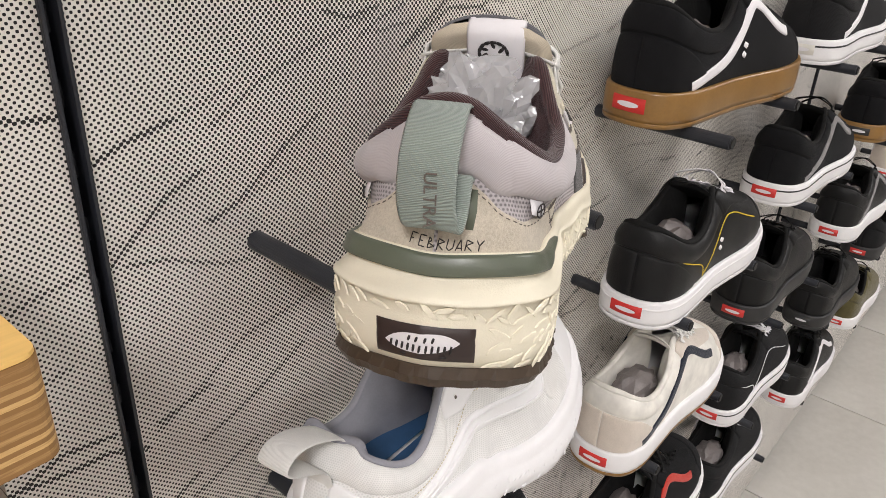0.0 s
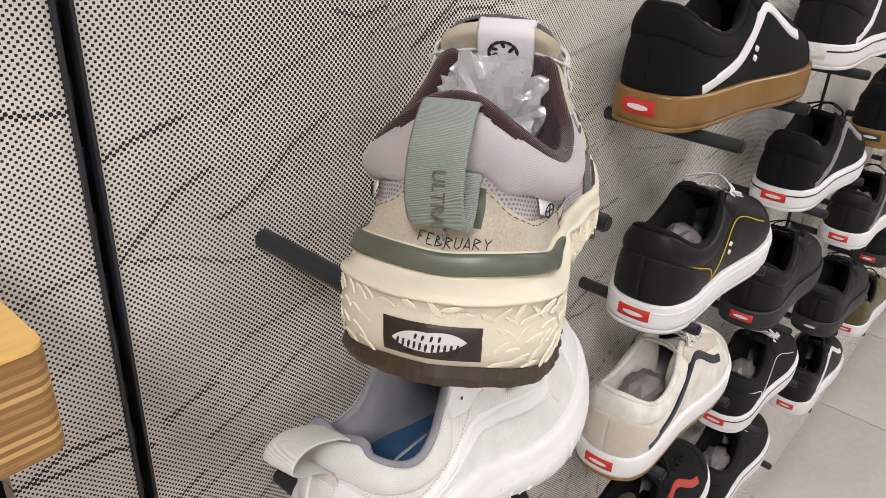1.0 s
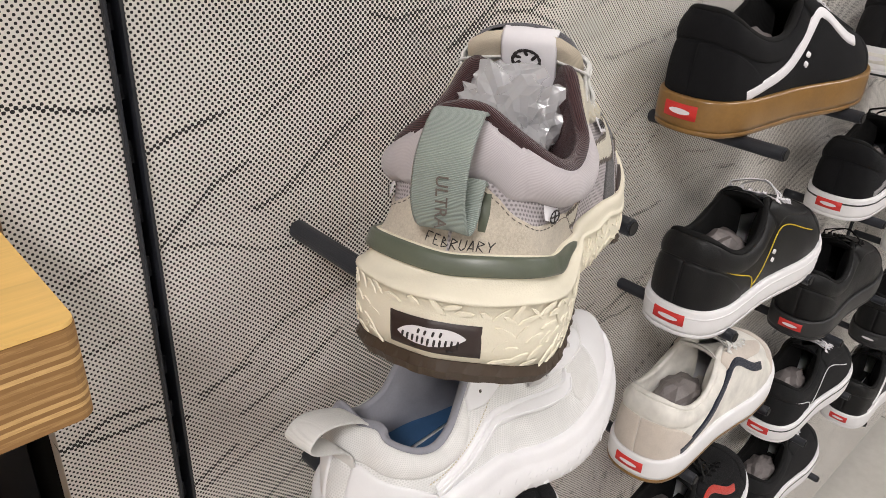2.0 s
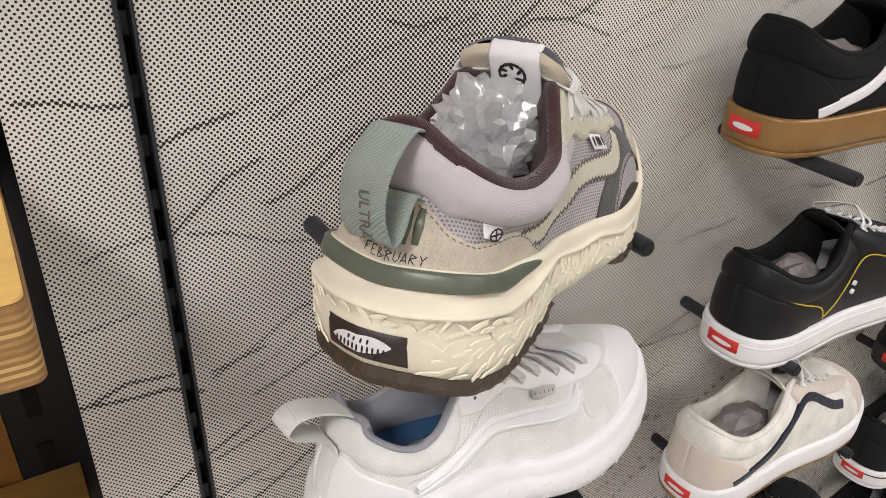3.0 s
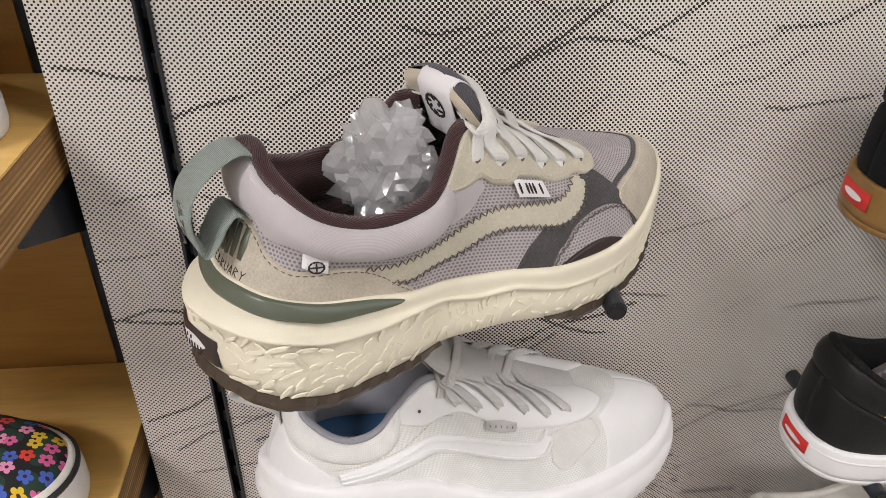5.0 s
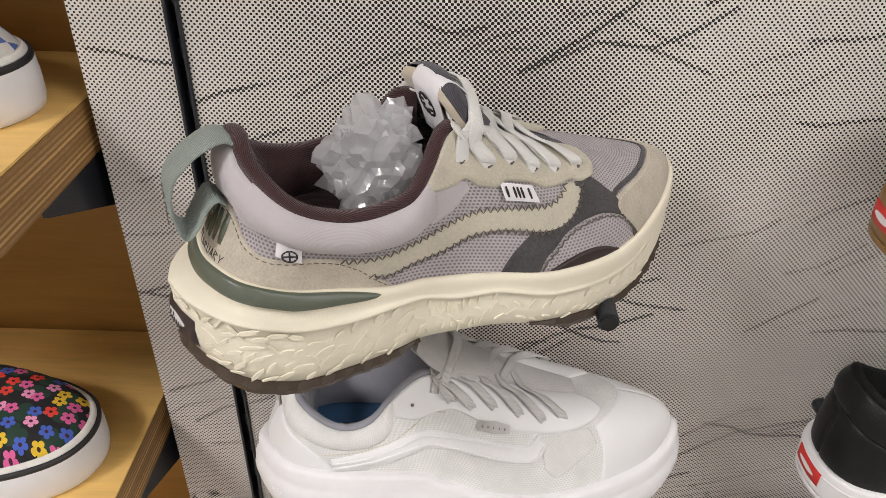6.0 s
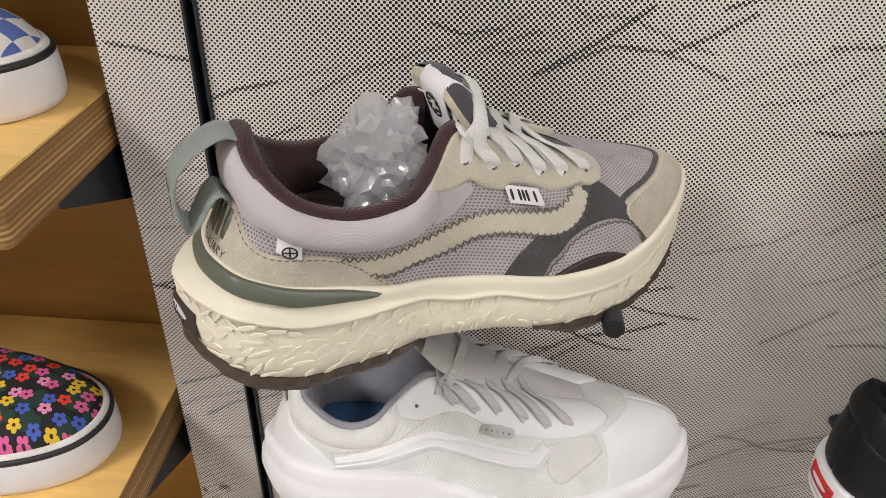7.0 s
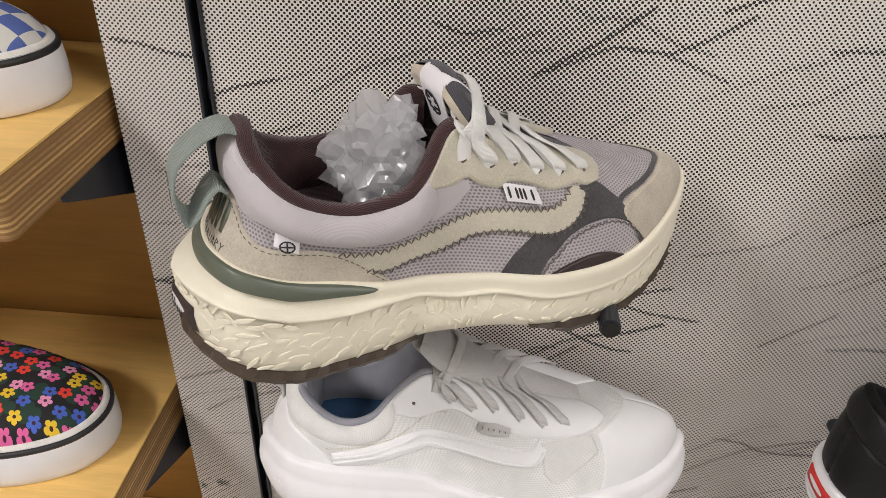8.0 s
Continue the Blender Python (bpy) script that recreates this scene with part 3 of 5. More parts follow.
def board(name, xs, zs, label):
    """A printed board: its front is a fine sheet that carries the cracks' tone and painted shade, its edges a few mm
    deep.
    """
    gx, gz = np.meshgrid(xs, zs, indexing="ij")
    # dots swell around x = 0.17 to paint soft shade behind the running shoe
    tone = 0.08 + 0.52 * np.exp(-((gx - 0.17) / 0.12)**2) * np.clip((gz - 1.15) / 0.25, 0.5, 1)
    for pts, w in VEINS:
        for (ax, az), (bx, bz) in zip(pts, pts[1:]):
            i0, i1 = np.searchsorted(xs, (min(ax, bx) - 0.01, max(ax, bx) + 0.01))
            j0, j1 = np.searchsorted(zs, (min(az, bz) - 0.01, max(az, bz) + 0.01))
            if i1 <= i0 or j1 <= j0:
                continue
            px, pz = gx[i0:i1, j0:j1] - ax, gz[i0:i1, j0:j1] - az
            dx, dz = bx - ax, bz - az
            t = np.clip((px * dx + pz * dz) / (dx * dx + dz * dz), 0, 1)
            d = np.hypot(px - t * dx, pz - t * dz)
            tone[i0:i1, j0:j1] = np.maximum(tone[i0:i1, j0:j1], 1.1 * w * np.clip(1.6 * (1 - d / (0.0012 + 0.0008 * w)), 0, 1))
    n, m = gx.shape
    front = np.stack([gx, 0 * gx, gz], -1).reshape(-1, 3)
    faces = [(d, c, b, a) for a, b, c, d in sheet_faces(n, m)]
    rim = [i * m for i in range(n)] + [(n - 1) * m + j for j in range(1, m)] + [i * m + m - 1 for i in range(n - 2, -1, -1)] + [j for j in range(m - 2, 0, -1)]
    back = front[rim] + [0, 0.016, 0]
    k = len(front)
    faces += [(rim[i], rim[(i + 1) % len(rim)], k + (i + 1) % len(rim), k + i) for i in range(len(rim))]
    verts = np.r_[front, back]
    ob = link_mesh(name, verts, faces, M["board"], None, "", False, verts[:, [0, 2]])
    at = ob.data.attributes.new("vein", "FLOAT", "POINT")
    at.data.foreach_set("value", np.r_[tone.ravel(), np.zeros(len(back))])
    return tagged(ob, label, "wall board", kind="structure")


def spaced(*runs):
    return np.unique(np.round(np.concatenate([np.arange(a, b, d) for a, b, d in runs] + [[runs[-1][1]]]), 5))


ZS = spaced((0.05, 0.9, 0.02), (0.9, 1.08, 0.006), (1.08, 1.56, 0.0017), (1.56, 2.4, 0.03))
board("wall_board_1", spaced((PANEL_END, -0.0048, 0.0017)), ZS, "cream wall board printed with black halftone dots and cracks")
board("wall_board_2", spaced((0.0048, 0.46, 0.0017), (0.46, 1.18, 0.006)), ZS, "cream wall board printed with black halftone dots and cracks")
board("wall_board_3", spaced((1.195, 3.4, 0.02)), spaced((0.05, 2.4, 0.02)), "cream wall board printed with black halftone dots and cracks")


def upright(x):
    """A slotted black steel upright in the gap between two boards."""
    up = thing("slotted_upright", pose(x, 0, 0), "black steel slotted upright in the gap between wall boards", "upright", "uprights")
    for lo, hi in ((-0.0047, -0.0026), (0.0026, 0.0047)):
        part("flange", box(bmesh.new(), (lo, -0.0025, 0.05), (hi, 0.016, 2.4), 0.0006), M["black_metal"], up)
    part("channel", box(bmesh.new(), (-0.0025, 0.013, 0.05), (0.0025, 0.016, 2.4)), M["dark"], up)
    for k in range(56):
        z = 0.30 + k * 0.032
        part("bridge", box(bmesh.new(), (-0.0025, 0.008, z), (0.0025, 0.0128, z + 0.012)), M["black_metal"], up)
    return up


upright(0.0)
upright(1.1875)

# floor tiles
rng = random.Random(4)
tile = bmesh.new()
box(tile, (-0.298, -0.298, -0.02), (0.298, 0.298, 0.0), 0.0015)
tile_mesh = bpy.data.meshes.new("tile")
tile.to_mesh(tile_mesh)
tile.free()
tile_mesh.materials.append(M["stone"])
floor_ob = bpy.data.objects["floor"]
for i in range(-6, 14):
    for j in range(11):
        t = new("tile", tile_mesh)
        t.parent = floor_ob
        t.location = (2.28 + 0.3 + 0.6 * (i - 3), 0.08 - 0.3 - 0.6 * j, 0.0)

# ceiling lamps
for x, y, watts in ((-1.3, -1.1, 1.65), (1.3, -1.1, 0.62), (3.2, -1.6, 1.0), (-1.6, -3.6, 1.0), (1.2, -3.8, 0.8), (4.6, -2.6, 1.0)):
    lampbox = thing("ceiling_lamp", pose(x, y, 2.94), "square white ceiling lamp panel, switched on", "ceiling lamp", "ceiling lamps")
    part("housing", box(bmesh.new(), (-0.32, -0.32, 0.0), (0.32, 0.32, 0.06), 0.004), M["white"], lampbox)
    part("diffuser", box(bmesh.new(), (-0.3, -0.3, -0.008), (0.3, 0.3, -0.001), 0.002), M["lamp"], lampbox)
    d = bpy.data.lights.new("ceiling_light", "AREA")
    d.size, d.energy, d.color = 0.55, LAMP_WATTS * watts, (1.0, 0.958, 0.965)
    new("ceiling_light", d).matrix_world = pose(x, y, 2.925)

# ---------------------------------------------------------------- pegs


def peg(x, z):
    p = thing("display_peg", pose(x, 0, z), "round black steel peg fixed square to the wall board", "peg", "display pegs")
    bm = bmesh.new()
    bmesh.ops.create_cone(bm, segments=24, radius1=0.0058, radius2=0.0058, depth=0.126, cap_ends=True, matrix=pose(0, -0.063, 0, 90))
    bmesh.ops.bevel(bm, geom=[e for e in bm.edges if len(e.link_faces) == 2 and e.calc_face_angle() > 1], offset=0.0009, segments=2, affect="EDGES")
    part("rod", bm, M["black_metal"], p, smooth=False)
    bm = bmesh.new()
    bmesh.ops.create_cone(bm, segments=24, radius1=0.0046, radius2=0.0046, depth=0.0012, cap_ends=True, matrix=pose(0, -0.1264, 0, 90))
    part("end_cap", bm, M["dark"], p)
    return p


SHOWN = ((0, 0), (0, 1), (0, 2), (1, 0), (1, 1), (1, 2), (1, 3), (2, 0), (2, 1), (2, 2), (2, 3), (2, 4), (3, 1), (3, 2), (3, 3), (3, 4), (4, 2), (4, 3), (4, 4))
first_peg = None
for c, r in SHOWN:
    for x in PEG_X:
        at = (x + COL * c, PEG_Z - ROW * r)
        if first_peg is None:
            first_peg = peg(*at)
        else:
            copy_thing(first_peg, pose(at[0], 0, at[1]))

# ---------------------------------------------------------------- the shelving beside the boards


def shelf(z, label):
    s = thing("plywood_shelf", pose(-0.0700, 0, z), label, "shelf", "plywood shelves")
    def slab(z0, z1, grow):
        """A board with one rounded corner where two edges meet."""
        bm = bmesh.new()
        r = 0.006
        line = [(-1.3, 0.094), (-1.3, -0.1195 - grow)] + [(-r + (r + grow) * math.sin(a), -0.1195 + r - (r + grow) * math.cos(a)) for a in np.linspace(0, math.pi / 2, 7)] + [(grow, 0.094)]
        low, high = [[bm.verts.new((x, y, zz)) for x, y in line] for zz in (z0, z1)]
        bm.faces.new(low[::-1]), bm.faces.new(high)
        for k in range(len(line)):
            bm.faces.new((low[k], low[(k + 1) % len(line)], high[(k + 1) % len(line)], high[k]))
        return bm
    part("face", slab(-0.0016, 0.0, -0.0004), M["ply"], s, "varnished birch face")
    part("core", slab(-0.0385, -0.0018, 0.0), M["ply_edge"], s, "striped plywood edge")
    return s


for k, z in enumerate((1.6885, 1.4235, 1.1580, 0.8935, 0.63)):
    shelf(z, "thick birch plywood shelf with striped edges")
    br = thing("shelf_bracket", pose(-0.0740, 0, z - 0.0387), "black steel bracket under a plywood shelf", "bracket", "shelf brackets")
    bm = bmesh.new()
    pts = [(-0.062, 0), (0.045, 0), (0.045, -0.046), (0.02, -0.046), (-0.062, -0.008)]
    for sx in (-0.0015, 0.0015):
        [bm.verts.new((sx, y, zz)) for y, zz in pts]
    bm.verts.ensure_lookup_table()
    bm.faces.new(bm.verts[:5]), bm.faces.new(bm.verts[5:][::-1])
    for i in range(5):
        bm.faces.new((bm.verts[i], bm.verts[(i + 1) % 5], bm.verts[5 + (i + 1) % 5], bm.verts[5 + i]))
    bmesh.ops.recalc_face_normals(bm, faces=bm.faces)
    part("web", bm, M["black_metal"], br)
    part("flange", box(bmesh.new(), (-0.012, -0.06, -0.0018), (0.002, 0.04, -0.0002), 0.0004), M["black_metal"], br)
# the back's dark colour includes shade cast by the shelves above
backs = structure("shelf_back", box(bmesh.new(), (-1.4, 0.0955, 0.3), (-0.1085, 0.108, 2.3)), M["ply_back_shaded"], "birch plywood back of the shelving", "shelf back")
post = thing("shelf_upright", pose(-0.064, 0.03, 0), "black steel slotted upright at the shelving's end", "upright", "shelf uprights")
part("web", box(bmesh.new(), (-0.0440, 0.066, 0.3), (0.003, 0.078, 2.3), 0.0008), M["black_metal"], post)
for k in range(34):
    part("slot", box(bmesh.new(), (-0.030, 0.0640, 0.4 + k * 0.054), (-0.020, 0.0656, 0.428 + k * 0.054)), M["dark"], post)

# ---------------------------------------------------------------- shoes


def shoe_base(name, m, label, group="shoes on the wall"):
    return thing(name, m, label, "shoe", group)


def lining(name, top, material, parent, q0=0.66, deep=0.055, roll=0.0042, outside=0.006, label="", wide=0.8):
    """The cloth that rolls over the rim and down inside."""
    q = np.linspace(-q0, q0, 121)
    t, out = top(q), outward(top, q)
    rows = []
    for a in np.linspace(-0.5, 3.4, 14):
        rows.append(t + out * (roll * math.cos(a) - roll * 0.8) + UP * (roll * math.sin(a)))
    low = rows[0] - UP * outside * 0.5
    rows.insert(0, low + out * 0.0002)
    last = rows[-1]
    for k in (0.15, 0.35, 0.6, 0.8, 1.0):
        p = last - out * (0.004 * math.sin(k * 3.1)) * 1.0
        p = p * [1, 1, 0] + UP * (last[:, 2] * (1 - k) + deep * k)[:, None] - out * 0.002 * k
        rows.append(p)
    return sheet(name, np.stack(rows, 1), material, parent, label)


def insole(top, z, material, parent, k=0.92):
    q = np.linspace(-0.75, 0.75, 61)
    e = top(q)
    rim = np.stack([e[:, 0], e[:, 1] * k, 0 * q + z], 1)
    mid = rim * [1, 0.05, 1]
    return sheet("insole", np.stack([rim, mid], 1), material, parent)


def feature_shoe(m):
    """The cream and lilac trail runner with a thick chipped foam sole."""
    sh = shoe_base("trail_runner", m, "cream, lilac and charcoal running shoe with thick chipped foam sole")
    s13 = (0, 0.06, 0.12, 0.2, 0.3, 0.4, 0.47, 0.54, 0.6, 0.7, 0.8, 0.9, 1)
    bx = (0.0168, 0.0186, 0.0256, 0.0422, 0.0677, 0.0914, 0.1072, 0.1244, 0.1406, 0.1772, 0.2235, 0.2644, 0.2823)
    by = (0, 0.0145, 0.03, 0.0357, 0.0365, 0.0382, 0.0383, 0.0428, 0.0458, 0.0506, 0.0449, 0.0242, 0)
    bz = (0.0571, 0.0579, 0.0572, 0.0508, 0.0448, 0.0406, 0.0404, 0.0408, 0.0392, 0.0337, 0.0344, 0.0475, 0.0556)
    tx = (0.0342, 0.0328, 0.0373, 0.0474, 0.0671, 0.0871, 0.1017, 0.1127, 0.1227, 0.1514, 0.1799, 0.2034, 0.2118)
    ty = (0, 0.0132, 0.0238, 0.0341, 0.0391, 0.0403, 0.0389, 0.0332, 0.0271, 0.0152, 0.0121, 0.0082, 0)
    tz = (0.1106, 0.1072, 0.0993, 0.09, 0.0826, 0.0824, 0.086, 0.0957, 0.1084, 0.0994, 0.0885, 0.0797, 0.075)
    base, top = loop(list(zip(s13, bx, by, bz))), loop(list(zip(s13, tx, ty, tz)))
    up = upper_form(base, top, ramp((0, -0.003), (0.1, -0.008), (0.22, -0.004), (0.4, -0.002), (0.65, -0.008), (0.85, -0.003), (1, 0.0)), ramp((0, 0.3), (0.5, 0.4), (0.85, 0.5), (1, 0.6)),
                    ramp((0, 0.3), (0.4, 0.3), (0.6, 0.5), (1, 0.5)), ramp((0, -0.005), (0.1, -0.008), (0.22, 0.0), (0.4, 0.003), (0.65, -0.007), (0.85, -0.002), (1, 0.0)), ramp((0, -0.3), (0.4, -0.3), (0.6, -0.08), (1, -0.25)))
    v = np.linspace(-0.04, 1, 40)
    sheet("upper", up(Q[:, None], v[None, :]), M["mesh"], sh, "grey mesh", wrap_a=True)

    # sole
    zl = ramp(*zip(s13, (0.0468, 0.045, 0.0434, 0.0371, 0.0337, 0.0343, 0.0336, 0.0323, 0.0328, 0.024, 0.0238, 0.039, 0.0488)))
    zo = ramp(*zip(s13, (0.0182, 0.0167, 0.0124, 0.0066, 0.0059, 0.0069, 0.0085, 0.0112, 0.0115, 0.0065, 0.0038, 0.0085, 0.0124)))
    zb = ramp(*zip(s13, (0.0083, 0.0069, 0.0033, -0.0016, -0.0012, -0.0002, 0.0047, 0.0081, 0.0055, -0.0024, -0.0024, 0.0054, 0.0121)))
    zt = lambda q: base(q)[:, 2]

    def at(q, off, z):
        return (base(q) + outward(base, q) * np.broadcast_to(off, q.shape)[:, None]) * [1, 1, 0] + UP * np.broadcast_to(z, q.shape)[:, None]

    flare = ramp(*zip(s13, (0.017, 0.0141, 0.0108, 0.0097, 0.0091, 0.0059, 0.0042, 0.0048, 0.0051, 0.0045, 0.0036, 0.0032, 0.0042)))
    q, fl = Q, flare(Q)
    t, l, o, b = zt(q), zl(q), zo(q), zb(q)
    # the foam stands upright under the upper, then sweeps out to the ledge
    rings = [at(q, -0.006, t - 0.002), at(q, -0.0005, t + 0.0010), at(q, 0.0012, t + 0.0022), at(q, 0.0028, t + 0.0018), at(q, 0.0037, t)]
    rings += [at(q, 0.0040 + (fl - 0.0040) * a**4, t + (l - t) * a + 0.0012 * a**6) for a in (0.2, 0.4, 0.55, 0.68, 0.78, 0.86, 0.93)]
    rings += [at(q, fl + 0.0006, l + 0.0008), at(q, fl + 0.0010, l - 0.0004), at(q, fl - 0.0010, l - 0.0016), at(q, fl - 0.0002, l * 0.75 + o * 0.25),
              at(q, fl + 0.0008, l * 0.5 + o * 0.5), at(q, fl, l * 0.25 + o * 0.75), at(q, fl - 0.0015, o), at(q, fl - 0.004, o - 0.001)]
    ringed("midsole", rings, M["cream"], sh, "cream foam midsole")

    def wall(q, k):
        """The side of the midsole below the ledge."""
        q, k = np.broadcast_arrays(np.asarray(q, float), np.asarray(k, float))
        sh_ = q.shape
        q, k = q.ravel(), k.ravel()
        l, o = zl(q), zo(q)
        off = flare(q) + 0.0007 * np.sin(np.pi * np.clip(k, 0, 1)) - 0.0008 * np.clip(1 - 4 * k, 0, 1)
        return at(q, off, o + (l - o) * k).reshape(*sh_, 3)

    # chips moulded into the side
    rg = random.Random(5)
    segs, kept = [], []
    for i in range(1500):
        qq, k = (rg.uniform(-0.28, 0.28) if rg.random() < 0.4 else rg.uniform(-0.86, 0.86)), rg.uniform(0.08, 0.90)
        if abs(qq) < 0.085 and k < 0.80:
            continue
        p = wall(qq, k)
        arch = math.exp(-((abs(qq) - 0.53) / 0.11)**2)
        room = 0.0056 - 0.0024 * arch
        if any(abs(c[0] - p[0]) + abs(c[1] - p[1]) + abs(c[2] - p[2]) < room * 1.25 for c in kept):
            continue
        kept.append(p)
        p, n, dq, dv = frame_of(wall, np.array(qq), np.array(k))
        e1 = dq / max(np.linalg.norm(dq), 1e-9) * (1 if qq > 0 else -1)
        e2 = np.cross(n, e1)
        e2 = e2 * (1 if e2[2] > 0 else -1)
        a = rg.gauss(0.6 + 0.85 * arch, 0.25) if rg.random() < 0.72 else rg.uniform(-0.8, 0.2)
        d = e1 * math.cos(a) + e2 * math.sin(a)
        small = 0.62 if abs(qq) > 0.45 else 1.0
        segs.append((p, d, n, rg.uniform(0.0062, 0.0115) * small, rg.uniform(0.0016, 0.0027) * small, rg.uniform(0.0002, 0.0004)))
    verts, faces = chips(segs)
    tagged(link_mesh("sole_relief", verts, faces, M["cream"], sh, "leaf-shaped chips moulded into the foam", False), kind="stuff")

    # tread
    for name, lo, hi in (("heel_tread", -0.46, 0.46), ("toe_tread", 0.66, 1.34)):
        qq = np.linspace(lo, hi, 140)
        w = np.where(qq > 1, qq - 2, qq)
        f2, o2, b2 = flare(w), zo(w), zb(w)
        lug = 0.0016 * (np.mod(np.arange(140), 6) < 3)
        e = np.minimum(1, np.minimum(qq - lo, hi - qq) / 0.06)
        b2 = o2 + (b2 - o2) * e
        r = [at(w, f2 - 0.006, o2 + 0.001), at(w, f2 - 0.0008, o2 + 0.0004), at(w, f2 + 0.0004 + lug * 0.4, o2 * 0.6 + b2 * 0.4), at(w, f2 - 0.0015 + lug * 0.3, b2 + 0.001), at(w, f2 - 0.005, b2 - lug), at(w, f2 - 0.02, b2 - lug)]
        r.append(np.stack([r[-1][:, 0], r[-1][:, 1] * 0.1, r[-1][:, 2]], -1))
        sheet(name, np.stack(r, 1), M["brown_rubber"], sh, "dark brown rubber tread", smooth=False)

    # sage band round the heel
    qq = np.linspace(-0.37, 0.37, 100)
    e = np.sqrt(np.clip(np.minimum(qq + 0.37, 0.37 - qq) / 0.16, 0.0, 1))
    t = zt(qq)
    hgt = 0.0050 * e
    r = [at(qq, 0.0005, t + 0.0012), at(qq, 0.0030 + 0.0006 * e, t + 0.0024 * e), at(qq, 0.0046 + 0.0004 * e, t + 0.0014 * e), at(qq, 0.0046 + 0.0014 * e, t - hgt * 0.4), at(qq, 0.0046 + 0.0024 * e, t - hgt * 0.8), at(qq, 0.0042 + 0.0026 * e, t - hgt * 1.05), at(qq, 0.0036, t - hgt * 1.1)]
    sheet("heel_band", np.stack(r, 1), M["green_rubber"], sh, "glossy sage green band")

    # heel plate with its plain emblem
    def plate(name, q0, q1, k0, k1, lift, mat):
        a, b_ = np.linspace(0, 1, 24), np.linspace(0, 1, 8)
        g = q0 + (q1 - q0) * a[:, None] + 0 * b_
        h = k0 + (k1 - k0) * b_[None] + 0 * a[:, None]
        p, n, _, _ = frame_of(wall, g, h)
        edge = (np.minimum(a, 1 - a) > 0)[:, None] & (np.minimum(b_, 1 - b_) > 0)[None]
        return sheet(name, p + n * np.where(edge, lift, -0.0002)[..., None], mat, sh)
    plate("heel_plate", 0.061, -0.063, 0.12, 0.66, 0.0012, M["plum_plate"])
    def wallpt(y, z, lift):
        qq = np.interp(y, np.array([at(np.array([w]), 0.009, 0)[0, 1] for w in np.linspace(-0.12, 0.12, 61)]), np.linspace(-0.12, 0.12, 61))
        k = (z - zo(np.array(qq))) / (zl(np.array(qq)) - zo(np.array(qq)))
        p, n, _, _ = frame_of(wall, np.array(qq), k)
        return p + n * lift
    deck = []
    for a in np.linspace(-1, 1, 41):
        mid = 0.0294 + 0.0010 * a
        hh = 0.0046 * (1 - abs(a)**3.2) + 0.0002
        row = [wallpt(-0.0125 * a, mid + hh * k * (1 if k > 0 else 0.75), 0.0014) for k in (-1, -0.5, 0, 0.5, 1)]
        deck.append(row)
    sheet("emblem", np.array(deck), M["tag"], sh, "white board-shaped emblem")
    segs = []
    for i in range(4):
        y = 0.0042 - i * 0.0026
        segs.append((wallpt(y, 0.0306, 0.0015), wallpt(y - 0.0006, 0.0328, 0.0015)))
    for i in range(11):
        y = 0.0105 - i * 0.0020
        segs.append((wallpt(y, 0.0264 - i * 0.00004, 0.0015), wallpt(y - 0.0004, 0.0294, 0.0015)))
    for y in (0.0062, -0.0072):
        segs.append((wallpt(y + 0.0012, 0.0244, 0.0014), wallpt(y - 0.0012, 0.0244, 0.0014)))
    vv, ff = bars([(a, b_, np.array([-1.0, 0, 0])) for a, b_ in segs], 0.0011, 0.0004)
    link_mesh("emblem_bars", vv, ff, M["ink"], sh)
    return sh, up, top, base, at


def generic_upper(spec):
    s13 = (0, 0.06, 0.12, 0.2, 0.3, 0.4, 0.47, 0.54, 0.6, 0.7, 0.8, 0.9, 1)
    k = spec.get("high", 1.25)
    z0 = spec.get("wall", 0.022)
    bx = (0.006, 0.008, 0.016, 0.036, 0.065, 0.095, 0.112, 0.13, 0.15, 0.19, 0.235, 0.272, 0.284)
    by = (0, 0.014, 0.026, 0.034, 0.036, 0.0365, 0.037, 0.039, 0.042, 0.0475, 0.045, 0.027, 0)
    tx = (0.012, 0.014, 0.021, 0.040, 0.065, 0.09, 0.105, 0.115, 0.123, 0.155, 0.182, 0.198, 0.203)
    ty = (0, 0.013, 0.022, 0.029, 0.031, 0.030, 0.028, 0.025, 0.021, 0.014, 0.011, 0.008, 0)
    tz = (0.056, 0.0555, 0.052, 0.043, 0.037, 0.038, 0.044, 0.053, 0.060, 0.052, 0.042, 0.037, 0.036)
    base = loop([(s, x, y, z0) for s, x, y in zip(s13, bx, by)])
    top = loop([(s, x, y, z0 + z * k) for s, x, y, z in zip(s13, tx, ty, tz)])
    up = upper_form(base, top, ramp((0, 0.002), (0.3, 0.003), (1, 0.001)), ramp((0, 0.4), (0.5, 0.45), (1, 0.55)),
                    ramp((0, 0.3), (0.4, 0.3), (0.6, 0.5), (1, 0.55)), ramp((0, 0.001), (0.3, 0.003), (0.6, 0.002), (1, 0.0)), ramp((0, -0.3), (0.4, -0.3), (0.6, -0.08), (1, -0.10)))
    return base, top, up


